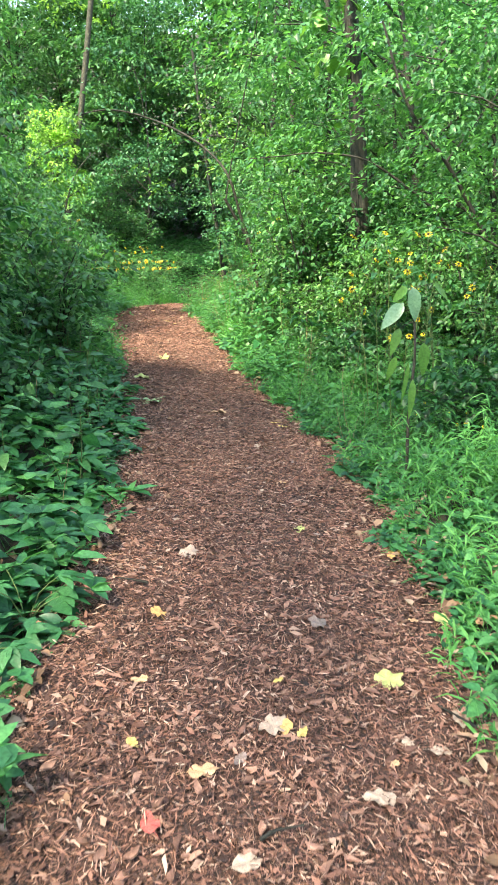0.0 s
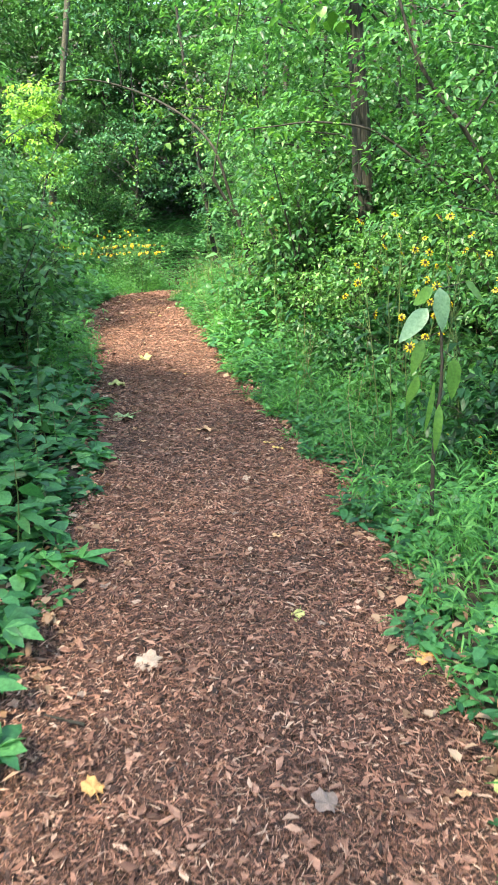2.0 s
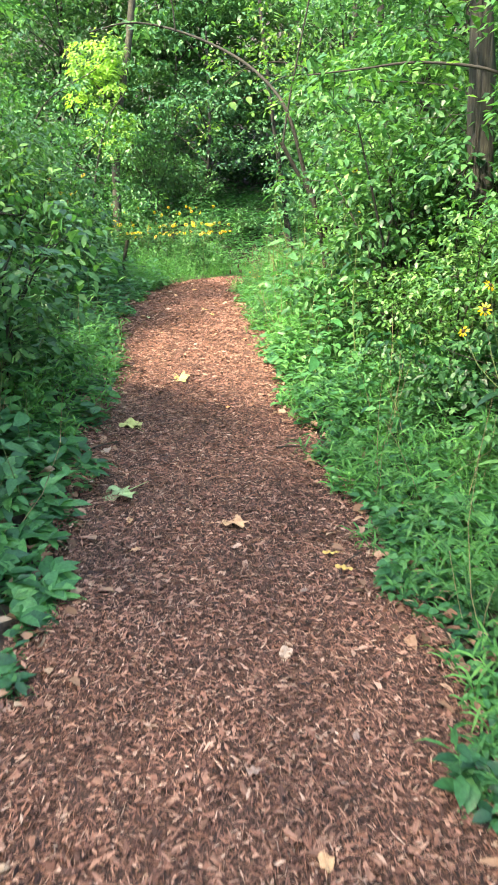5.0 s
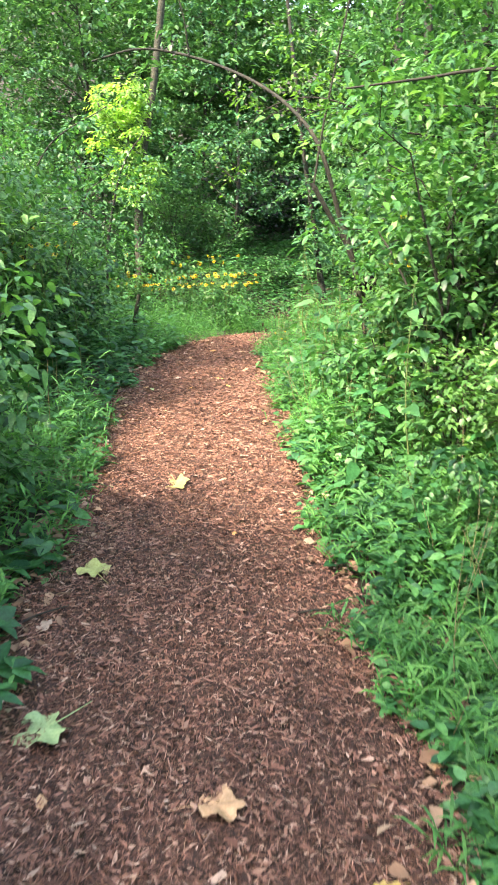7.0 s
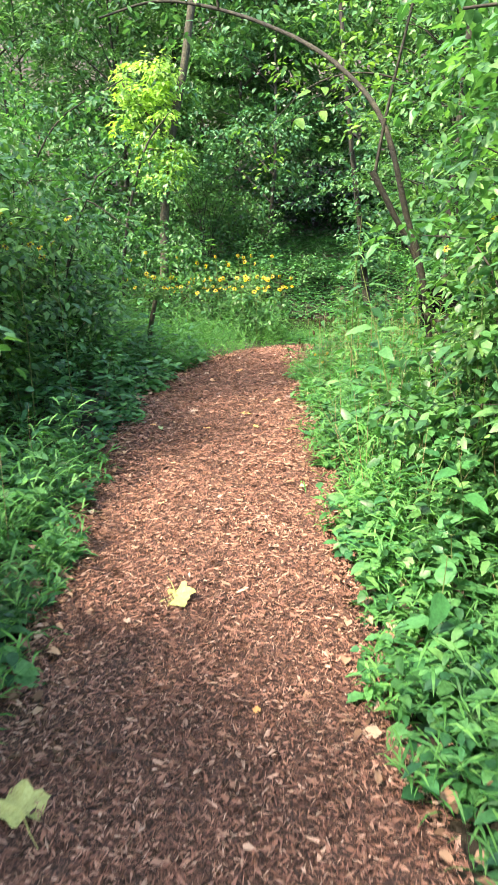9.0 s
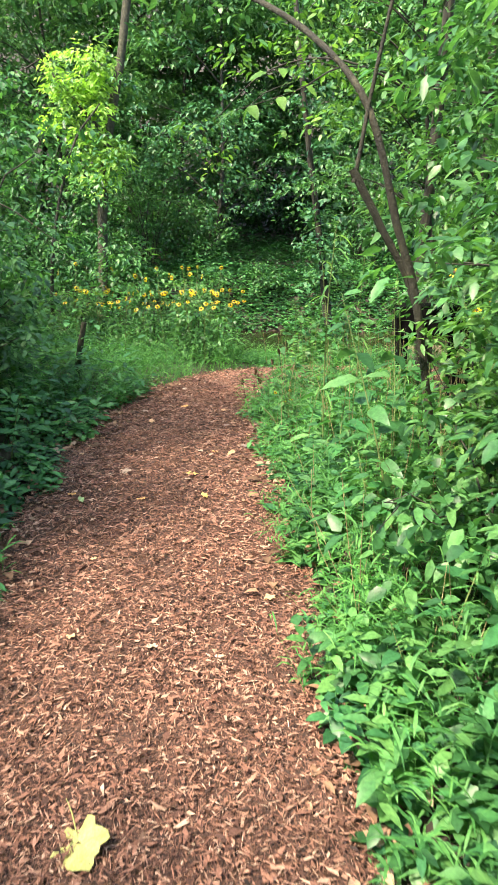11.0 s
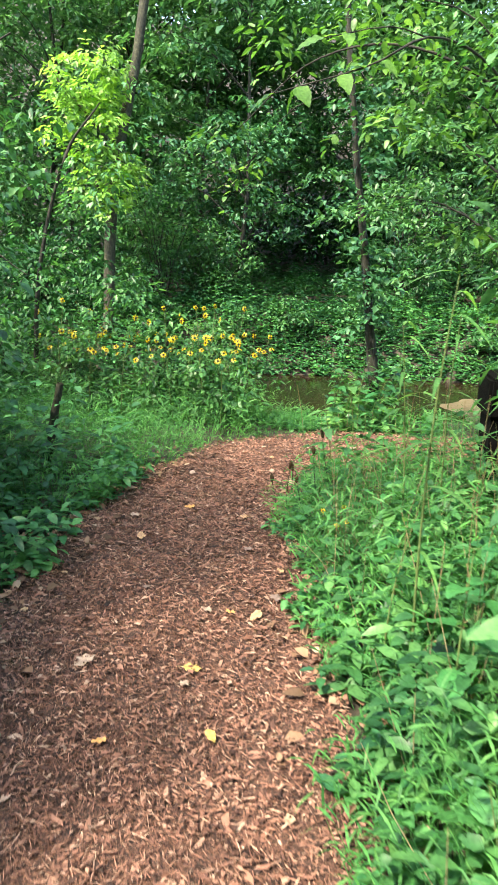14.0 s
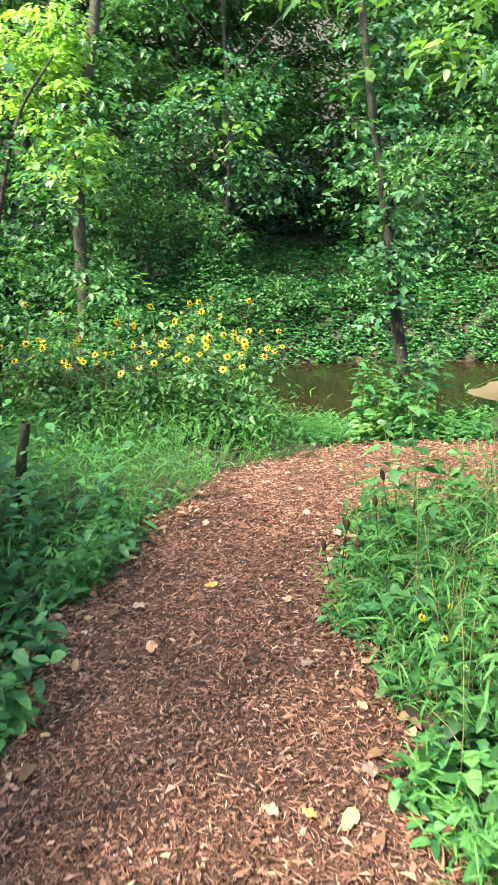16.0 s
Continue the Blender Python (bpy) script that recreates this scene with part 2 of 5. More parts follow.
CROSS = np.array([(-3, 0.0), (2.7, -0.03), (5.0, -0.08), (6.2, -0.11), (7.5, -0.09), (9.0, -0.04), (10.5, 0.03), (13.0, 0.0), (18, 0.0)])


def ground_z(x, y):
    x, y = np.asarray(x, float), np.asarray(y, float)
    off = np.maximum(xl(y) - x, x - xr(y))
    z = 0.06 * smooth(0.0, 0.8, off) + 0.03 * np.sin(x * 2.1 + y * 1.3) * smooth(0.2, 1.0, off)
    z += 0.012 * np.sin(x * 5.3 + 1.7 * y) * np.sin(y * 3.9 - x)
    mid = (xl(y) + xr(y)) / 2
    fall = 1 - smooth(17.0, 21.0, y)
    z += (np.interp(y, CROWN[:, 0], CROWN[:, 1]) + np.interp(y, CROSS[:, 0], CROSS[:, 1]) * np.clip(x - mid, -1.3, 1.3)) * fall
    bank = 16.45 + 0.15 * np.sin(x * 0.9) + 0.05 * x
    far = 20.7 + 0.2 * np.sin(x * 0.7 + 1) - 0.05 * x
    z = z * (1 - smooth(bank, bank + 0.6, y)) - 0.8 * smooth(bank, bank + 1.5, y) + 1.25 * smooth(far - 0.3, far + 1.6, y)
    z += 0.1 * np.clip(y - 22.5, 0, 9) + 0.45 * np.clip(y - 31.5, 0, 30) * smooth(31, 36, y)
    z += 0.3 * np.clip(np.abs(x) - 10, 0, 30) * smooth(10, 14, np.abs(x)) + 0.2 * np.clip(-y - 8, 0, 30)
    return z


def span(fine_a, fine_b, step, reach):
    out = np.concatenate([np.arange(fine_a, fine_b, step)])
    lo = [fine_a - step]
    hi = [fine_b]
    g = step
    while lo[-1] > -reach:
        g *= 1.35
        lo.append(lo[-1] - g)
    g = step
    while hi[-1] < reach:
        g *= 1.35
        hi.append(hi[-1] + g)
    return np.concatenate([lo[::-1], out, hi])


def grid_sheet(soup, xs, ys, zf):
    gx, gy = np.meshgrid(xs, ys)
    v = np.stack([gx, gy, zf(gx, gy)], -1).reshape(-1, 3)
    w = len(xs)
    i, j = np.meshgrid(np.arange(len(ys) - 1), np.arange(w - 1), indexing="ij")
    f = np.stack([i * w + j, i * w + j + 1, (i + 1) * w + j + 1, (i + 1) * w + j], -1).reshape(-1, 4)
    soup.add(v, f)


s = Soup()
grid_sheet(s, span(-5, 5, 0.2, 600), span(-1, 24, 0.2, 600), lambda x, y: ground_z(x, y) - 0.02)
ground = tagged(new("ground", s.mesh("ground", M_SOIL)), "dark brown forest soil with litter under dense plants", "ground", kind="structure")

s = Soup()
rows, cols = 330, 36
yy = np.linspace(-2.5, 16.2, rows)
uu = np.linspace(-0.04, 1.04, cols)
gy, gu = np.meshgrid(yy, uu, indexing="ij")
gx = xl(gy) + (xr(gy) - xl(gy)) * gu
rough = 0.006 * np.sin(gx * 31 + gy * 17) * np.sin(gy * 37 - gx * 11) + 0.005 * rng.standard_normal(gx.shape)
gz = ground_z(gx, gy) + 0.01 + rough - 0.05 * smooth(0.96, 1.04, np.abs(gu - 0.5) + 0.5)
i, j = np.meshgrid(np.arange(rows - 1), np.arange(cols - 1), indexing="ij")
s.add(np.stack([gx, gy, gz], -1).reshape(-1, 3), np.stack([i * cols + j, i * cols + j + 1, (i + 1) * cols + j + 1, (i + 1) * cols + j], -1).reshape(-1, 4))
path = tagged(new("path", s.mesh("path", M_BED)), "winding footpath covered in reddish brown wood mulch", "path", kind="structure")

s = Soup()
grid_sheet(s, span(-12, 12, 0.5, 60), np.arange(16.5, 22.1, 0.5), lambda x, y: np.full_like(x, WATER_Z))
water = tagged(new("water", s.mesh("water", M_WATER)), "shallow muddy brown creek between leafy banks", "creek", kind="structure")


# low pale tan mound in the water by the far bend
M_TAN_PATCH = plain_material("creek_tan_patch", [(0.3, (0.10, 0.074, 0.045)), (0.7, (0.16, 0.125, 0.08))], 8, 0.3, 0.3, 40)
s = Soup()
ang, rad = np.linspace(0, 2 * np.pi, 40, endpoint=False), np.linspace(0.05, 1, 9)
ga, gr = np.meshgrid(ang, rad)
edge = 1 + 0.12 * np.sin(3 * ga + 1) + 0.07 * np.sin(7 * ga)
sx, sy = 2.9 + 1.9 * gr * edge * np.cos(ga), 18.9 + 1.25 * gr * edge * np.sin(ga)
sz = WATER_Z - 0.03 + 0.06 * (1 - gr ** 2) + 0.003 * np.sin(sx * 7) * np.sin(sy * 9)
i, j = np.meshgrid(np.arange(8), np.arange(40), indexing="ij")
s.add(np.stack([sx, sy, sz], -1).reshape(-1, 3), np.stack([i * 40 + j, (i + 1) * 40 + j, (i + 1) * 40 + (j + 1) % 40, i * 40 + (j + 1) % 40], -1).reshape(-1, 4))
tagged(new("sandbar", s.mesh("sandbar", M_TAN_PATCH)), "pale tan patch in the muddy creek", "sandbar", kind="structure")


# ---- plants: one function a kind ----
def up_normals(n, wobble=0.45):
    return np.array([0, 0, 1.0]) + rng.normal(0, wobble, (n, 3))


def spray(green, c, r, n, leaf_l, leaf_w, fine=False, tilt=None):
    """A flat, drooping spray of leaves round a twig's end."""
    a = rng.uniform(0, 2 * np.pi, n)
    q = np.sqrt(rng.uniform(0.02, 1, n))
    rad = np.stack([np.cos(a), np.sin(a), np.zeros(n)], 1)
    p = np.asarray(c) + rad * (q * r)[:, None]
    p[:, 2] += -0.38 * r * q * q + rng.normal(0, 0.09 * r, n)
    if tilt is not None:
        p[:, 2] += ((p - c)[:, :2] * tilt).sum(1)
    d = rad + rng.normal(0, 0.45, (n, 3))
    d[:, 2] -= 0.35
    u = np.array([0, 0, 1.0]) + rad * 0.35 + rng.normal(0, 0.3, (n, 3))
    leaves(green, p, d, u, leaf_l * rng.uniform(0.55, 1.2, n), leaf_w * rng.uniform(0.6, 1.15, n), 0.2, 0.12, fine)


def shrub_meshes(name, h, spread, stems, sprays, per, leaf_l, leaf_w, mat, low=0.12, fine=False):
    """A shrub: arching stems from one base, with twigs that end in leaf sprays."""
    wood, green = Soup(), Soup()
    for k in range(stems):
        a = rng.uniform(0, 2 * np.pi)
        r = spread * rng.uniform(0.3, 1.0)
        hh = h * rng.uniform(0.6, 1.0)
        out = np.array([np.cos(a), np.sin(a), 0])
        pts = curve_points([out * 0.03, out * r * 0.25 + [0, 0, hh * 0.45], out * r * 0.65 + [0, 0, hh * 0.8], out * r * 1.05 + [0, 0, hh * rng.uniform(0.9, 1.0)]], 7)
        pts[1:] += rng.normal(0, 0.012 * h, (6, 3))
        tube(wood, pts, np.linspace(0.005 + 0.004 * h, 0.002, 7), 4)
        for _ in range(sprays):
            q = rng.uniform(low, 1.0)
            base = np.array([np.interp(q * 6, np.arange(7), pts[:, c]) for c in range(3)])
            b = rng.uniform(0, 2 * np.pi)
            tl = spread * rng.uniform(0.2, 0.6)
            tip = base + np.array([np.cos(b), np.sin(b), rng.uniform(-0.1, 0.5)]) * tl
            if rng.uniform() < 0.35:
                tube(wood, np.array([base, tip]), [0.003, 0.001], 3)
            spray(green, tip, rng.uniform(0.1, 0.22), per, leaf_l, leaf_w, fine, rng.normal(0, 0.35, 2))
    return wood.mesh(name + "_stem", M_TWIG), green.mesh(name + "_foliage", mat)


def tree_meshes(name, h, r, crown_low, sprays, per, leaf_l, leaf_w, mat, trunk_r=0.06, lean=0.35, bark=None, size=(0.25, 0.5)):
    """A tree: leaning trunk, limbs, and a broad uneven crown of leaf sprays with gaps between."""
    wood, green = Soup(), Soup()
    top = np.array([rng.normal(0, lean), rng.normal(0, lean), h * 0.9])
    trunk = curve_points([(0, 0, -0.1), top * 0.33 + [rng.normal(0, 0.15), rng.normal(0, 0.15), 0], top * 0.66 + [rng.normal(0, 0.2), rng.normal(0, 0.2), 0], top], 10)
    tube(wood, trunk, np.linspace(trunk_r, 0.015, 10), 7, 0.05)
    lobes = rng.normal(0, 1, (6, 3))
    limbs = []
    for _ in range(16):
        q = rng.uniform(0.02, 1)
        zc = crown_low + (h - crown_low) * q
        rad = r * np.sqrt(max(0.1, 1 - (1.7 * q - 0.75) ** 2)) * rng.uniform(0.6, 0.95)
        a = rng.uniform(0, 2 * np.pi)
        base = np.array([np.interp(max(zc - rad * 0.5, 0.35), trunk[:, 2], trunk[:, c]) for c in range(3)])
        tip = np.array([base[0] + np.cos(a) * rad, base[1] + np.sin(a) * rad, zc])
        limb = curve_points([base, base * 0.5 + tip * 0.5 + [0, 0, 0.15 * rad], tip], 6)
        tube(wood, limb, np.linspace(0.006 + 0.009 * rad, 0.004, 6), 4)
        limbs.append(limb)
    made = 0
    while made < sprays:
        limb = limbs[int(rng.integers(len(limbs)))]
        t = limb[int(rng.integers(2, 6))]
        c = t + rng.normal(0, 1, 3) * [0.42 * r / 2, 0.42 * r / 2, 0.35]
        if c[2] < crown_low * 0.8 or np.sin(lobes @ (c * 1.1)).sum() < -1.3:
            continue
        spray(green, c, rng.uniform(*size), per, leaf_l, leaf_w, False, rng.normal(0, 0.35, 2))
        made += 1
    return wood.mesh(name + "_trunk", bark or M_BARK), green.mesh(name + "_crown", mat)


def plant(name, stem_mesh, leaf_mesh, m, label, category, group="", stem_name="stem", leaf_name="foliage", scale=1.0):
    root = new(name)
    root.empty_display_size = 0.1
    part(stem_name, stem_mesh, root)
    part(leaf_name, leaf_mesh, root)
    root.matrix_world = m @ Matrix.Scale(scale, 4)
    return tagged(root, label, category, group)


def stand(x, y, turn=None, lean=0.0, sink=0.02):
    z = float(ground_z(x, y)) - sink
    a = rng.uniform(0, 360) if turn is None else turn
    return pose(x, y, z, rng.normal(0, lean), rng.normal(0, lean), a)


def scatter(n, x0, x1, y0, y1, gap, keep):
    """Points spread over a stretch of ground, no two closer than gap."""
    out = []
    for _ in range(n * 12):
        x, y = rng.uniform(x0, x1), rng.uniform(y0, y1)
        if keep(x, y) and all((x - a) ** 2 + (y - b) ** 2 > gap * gap for a, b in out):
            out.append((x, y))
            if len(out) >= n:
                break
    return out


# trees round about close the view; unseen high-crowned ones added to shade the path
TREES = [tree_meshes("tree%d" % k, *a) for k, a in enumerate([
    (7.5, 2.2, 1.0, 112, 50, 0.11, 0.06, M_TREE), (5.2, 1.7, 0.5, 115, 48, 0.09, 0.05, M_SHRUB), (8.5, 2.4, 1.7, 120, 46, 0.12, 0.05, M_TREE),
    (8.0, 2.6, 0.4, 200, 34, 0.12, 0.075, M_IVY), (4.4, 1.5, 0.5, 140, 36, 0.08, 0.042, M_PALE), (9.5, 3.0, 1.0, 150, 40, 0.15, 0.085, M_TREE), (10.5, 2.2, 4.2, 132, 30, 0.13, 0.075, M_TREE)])]
TREE_LABEL = ["slender forest tree with a loose green crown", "small forest tree with leaves nearly to the ground", "tall forest tree with narrow green leaves",
              "shaded forest tree draped in dense blue-green leaves", "young pale green tree beside the path", "broad forest tree on the hill beyond the creek", "unseen tall forest tree added for shade"]


def tree_at(k, x, y, scale=1.0, group="forest trees"):
    return plant("tree", *TREES[k], stand(x, y, lean=2), TREE_LABEL[k], "tree", group, "trunk", "crown", scale)


for k, x, y, sc in ((1, -2.5, 6.6, 0.75), (4, -2.25, 5.6, 0.72), (1, 2.7, 11.8, 1.15), (1, 3.1, 9.9, 1.2), (1, 3.2, 8.2, 0.75), (4, 2.2, 11.0, 0.7), (0, 1.6, 15.6, 0.6), (1, 3.2, 6.6, 0.8), (4, -2.9, 9.6, 0.75), (1, -3.6, 10.5, 1.0), (4, -2.85, 11.2, 0.8), (0, -6.4, 9.6, 1.0), (6, -3.0, -1.2, 1.05), (6, -3.9, 8.9, 0.5), (6, -3.2, 0.8, 1.0), (6, -3.7, 2.1, 1.0), (6, -3.5, 3.2, 0.78), (6, -3.5, 4.5, 0.65), (6, -4.3, 9.2, 0.8), (6, 2.6, -2.0, 1.0), (6, 3.2, 1.5, 1.0), (6, -0.8, -3.6, 1.0), (2, -6.6, 11.6, 0.95), (3, -1.7, 23.0, 0.85), (5, -2.7, 24.6, 0.9), (0, -6.2, 14.6, 0.9),
                     
                    (1, 2.9, 10.6, 0.85), (1, 3.6, 8.4, 1.0), (0, 4.4, 11.2, 0.9), (4, 3.3, 12.6, 0.85), (2, 4.2, 6.2, 0.9), (0, 5.6, 8.8, 1.0), (1, 3.4, 14.6, 0.9), (1, 2.5, 13.6, 0.75), (2, 5.2, 14.2, 1.0),
                    # out of view by the start, added for cover and shade
                    (0, 4.6, 2.5, 1.0), (0, 0.5, -6.5, 1.0), (1, -2.5, -5.0, 1.0)):
    tree_at(k, x, y, sc)
for x, y in scatter(10, -10, -4.5, 16.5, 30, 1.9, lambda x, y: y > 21.8):
    tree_at(int(rng.choice([0, 5, 2])), x, y, rng.uniform(0.85, 1.1))
for x, y in scatter(10, 2.0, 10, 21.8, 30, 1.9, lambda x, y: True):
    tree_at(int(rng.choice([0, 5, 3])), x, y, rng.uniform(0.85, 1.1))
for x, y in scatter(7, -4.5, 2.5, 25.5, 30, 1.7, lambda x, y: abs(x + 0.5) > 1.6):
    tree_at(int(rng.choice([5, 0, 5])), x, y, rng.uniform(0.85, 1.1))


def woods(name, n, x0, x1, y0, y1, z1, keep, mat, label, size=(0.4, 0.8), per=26, leaf=(0.22, 0.13)):
    """Far woods: sprays of leaves in uneven drifts up a hillside."""
    green = Soup()
    made = 0
    while made < n:
        x, y, q = rng.uniform(x0, x1), rng.uniform(y0, y1), rng.uniform(0, 1)
        z = float(ground_z(x, y)) + z1 * q
        if not keep(x, y, z) or np.sin(x * 1.3 + 0.7 * z) + np.sin(z * 1.9 - x * 0.6 + y) + np.sin(y * 1.7 + z) < -0.7:
            continue
        spray(green, (x, y, z), rng.uniform(*size), per, leaf[0], leaf[1], False, rng.normal(0, 0.3, 2))
        made += 1
    return tagged(new(name, green.mesh(name, mat)), label, "woods", kind="stuff")


hollow = lambda x, y, z: not (abs(x + 0.55 - 0.03 * (y - 22)) < 1.0 and z < 3.1 - 0.25 * abs(x + 0.5) and y < 29)
woods("far_woods", 2200, -12, 11, 26, 34, 10.5, hollow, M_TREE, "dense green woods on the hill beyond the creek")
woods("far_woods", 1000, -10, 9, 23.0, 27, 3.5, hollow, M_SHRUB, "dark shaded thicket beyond the creek", (0.3, 0.6), 26, (0.14, 0.085))
woods("far_woods", 650, -14, 13, 32, 40, 8.0, lambda x, y, z: True, M_SHADE_TINT, "dense green woods on the hill beyond the creek")

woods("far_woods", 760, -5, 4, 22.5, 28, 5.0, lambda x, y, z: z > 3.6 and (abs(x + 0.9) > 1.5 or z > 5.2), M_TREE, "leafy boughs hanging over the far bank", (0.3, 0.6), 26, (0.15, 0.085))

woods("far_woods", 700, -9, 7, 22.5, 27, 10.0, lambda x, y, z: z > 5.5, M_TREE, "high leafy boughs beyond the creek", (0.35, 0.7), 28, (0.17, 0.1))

# back of the hollow, its shade given by the darkened leaf colour
woods("far_woods", 260, -3.2, 2.4, 28.3, 30.5, 4.2, lambda x, y, z: True, M_SHADE_TINT, "hollow leaves with its shade put into their colour", (0.3, 0.6), 26, (0.16, 0.1))

# shrubs along both sides
SHRUBS = [shrub_meshes("shrub%d" % k, *a) for k, a in enumerate([
    (0.8, 0.45, 6, 9, 13, 0.082, 0.046, M_SHRUB, 0.12, True), (1.4, 0.65, 7, 14, 13, 0.082, 0.044, M_SHRUB, 0.12, True), (2.3, 0.85, 8, 18, 13, 0.085, 0.046, M_SHRUB, 0.12, True),
    (1.3, 0.6, 8, 13, 14, 0.072, 0.037, M_PALE, 0.12, True), (2.1, 0.8, 8, 18, 14, 0.075, 0.038, M_PALE, 0.12, True), (1.2, 0.75, 7, 14, 13, 0.10, 0.058, M_SHADE_TINT)])]
SHRUB_LABEL = ["low leafy green shrub beside the mulch path", "leafy green shrub in the undergrowth", "tall dense green shrub in the undergrowth",
               "pale green twiggy shrub with small leaves", "tall pale green shrub with thin bare twigs", "green shrub with deep shade put into its leaf colour"]


def box_gap(x, y):
    """A thin place in the thicket, where the bank behind shows through."""
    return 9.6 < y < 13.8 and abs(x - 0.1 - 0.2 * (y - 7.5)) < 0.3


def shrub_at(k, x, y, scale=1.0):
    return plant("shrub", *SHRUBS[k], stand(x, y, lean=4), SHRUB_LABEL[k], "shrub", "undergrowth shrubs", scale=scale)


for x, y in scatter(38, -3.6, -0.9, 5.0, 12.8, 0.42, lambda x, y: x < xl(y) - (0.5 if y < 9.0 else 0.85)):
    off = xl(y) - x
    shrub_at(int(rng.choice([0, 1] if off < 1.15 else [1, 2, 2, 4])), x, y, rng.uniform(0.8, 1.1) * (0.8 if 7.8 < y < 10.0 else 1.0))
for x, y in scatter(9, -3.2, -2.3, 9.4, 13.4, 0.4, lambda x, y: 0.9 < xl(y) - x < 1.9):
    shrub_at(int(rng.choice([2, 4, 1])), x, y, rng.uniform(0.85, 1.1))
for x, y in scatter(8, -3.2, -1.7, 2.5, 5.6, 0.6, lambda x, y: True):
    shrub_at(int(rng.choice([1, 2])), x, y, rng.uniform(0.8, 1.1))
for x, y in scatter(12, -6.5, -3.0, 12.6, 16.0, 0.6, lambda x, y: x < -3.2 - 0.4 * max(0, y - 14)):
    shrub_at(int(rng.choice([1, 2, 4])), x, y, rng.uniform(0.7, 1.1))
for x, y in scatter(28, 1.7, 4.2, 5.0, 8.4, 0.45, lambda x, y: x > xr(y) + 0.95):
    off = x - xr(y)
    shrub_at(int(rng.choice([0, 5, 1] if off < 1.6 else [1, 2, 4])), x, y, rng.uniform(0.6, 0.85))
for x, y in scatter(46, 0.5, 3.6, 7.6, 12.2, 0.36, lambda x, y: x > xr(y) + (0.65 if y < 10.6 else 0.85) and not box_gap(x, y)):
    off = x - xr(y)
    shrub_at(int(rng.choice([0, 3] if off < 1.0 else [3, 4, 2, 2] if off < 1.8 else [2, 2, 4])), x, y, rng.uniform(0.8, 1.15) * (0.72 if y < 9.4 and x > 1.2 else 1.0))
for x, y in scatter(9, 1.7, 4.6, 12.3, 14.4, 0.6, lambda x, y: not box_gap(x, y)):
    shrub_at(int(rng.choice([1, 4, 2])), x, y, rng.uniform(0.7, 1.0))
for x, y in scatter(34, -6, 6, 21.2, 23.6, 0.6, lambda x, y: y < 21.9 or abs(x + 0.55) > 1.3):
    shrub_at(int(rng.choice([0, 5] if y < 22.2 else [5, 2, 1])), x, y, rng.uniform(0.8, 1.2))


def tall_weed_meshes(name, h, pairs, leaf_l, leaf_w, mat, bend=0.2):
    """An upright weed: one stem with crossed pairs of broad pointed leaves."""
    wood, green = Soup(), Soup()
    a = rng.uniform(0, 6.28)
    tipv = np.array([np.cos(a) * bend * h, np.sin(a) * bend * h, h])
    st = curve_points([(0, 0, 0), tipv * 0.5 - [tipv[0] * 0.2, tipv[1] * 0.2, 0], tipv], 8)
    tube(wood, st, np.linspace(0.004 + 0.002 * h, 0.0015, 8), 5)
    for j in range(pairs):
        q = 0.18 + 0.82 * j / (pairs - 1)
        p = np.array([np.interp(q * 7, np.arange(8), st[:, c]) for c in range(3)])
        for sgn in (0, np.pi):
            az = a + j * 1.57 + sgn + rng.normal(0, 0.2)
            d = np.array([np.cos(az), np.sin(az), rng.normal(0.15, 0.2)])
            size = (0.75 + 0.5 * np.sin(np.pi * q)) * rng.uniform(0.8, 1.15) * (0.55 if q > 0.95 else 1)
            foot = p + d * leaf_l * 0.15
            tube(wood, np.array([p, foot]), [0.0015, 0.001], 3)
            broad_leaf(green, foot, d, np.array([0, 0, 1.0]) + rng.normal(0, 0.25, 3), leaf_l * size, leaf_w * size)
    return wood.mesh(name + "_stem", M_STEM), green.mesh(name + "_foliage", mat)


def broad_leaf(soup, p, d, u, length, width, droop=0.35, n=9):
    """One leaf blade with a curved midrib, a pointed tip and two raised halves."""
    d = unit(np.asarray(d, float))
    side = unit(np.cross(d, u))
    up = np.cross(side, d)
    t = np.linspace(0, 1, n)
    w = width / 2 * np.sin(np.pi * t ** 0.75) ** 0.8 * (1 - 0.15 * t)
    w[-1] = 0.0005
    w[0] = 0.002
    mid = p + d * (t * length)[:, None] - up * (droop * length * t ** 2)[:, None]
    wave = 0.16 + 0.08 * np.sin(t * 9) + 0.09 * (-1.0) ** np.arange(n)
    lft = mid - side * w[:, None] + up * (w * wave)[:, None]
    rgt = mid + side * w[:, None] + up * (w * wave)[:, None]
    v = np.stack([lft, mid, rgt], 1).reshape(-1, 3)
    k = np.arange(n - 1)[:, None] * 3
    soup.add(v, np.concatenate([k + np.array([0, 1, 4, 3]), k + np.array([1, 2, 5, 4])]))


WEEDS = [tall_weed_meshes("weed%d" % k, *a) for k, a in enumerate([
    (0.55, 5, 0.11, 0.06, M_HERB), (0.85, 7, 0.12, 0.065, M_SHRUB), (1.15, 9, 0.12, 0.06, M_SHRUB), (0.7, 6, 0.13, 0.075, M_BIG), (0.45, 4, 0.12, 0.07, M_HERB)])]


def weed_at(k, x, y, scale=1.0):
    return plant("tall_weed", *WEEDS[k], stand(x, y, lean=7), ["broad-leaved green weed beside the path", "leafy upright weed beside the path", "tall upright weed with pointed leaves",
                 "sunlit weed with broad soft leaves", "low broad-leaved weed in the shade"][k], "weed", "weeds", scale=scale)


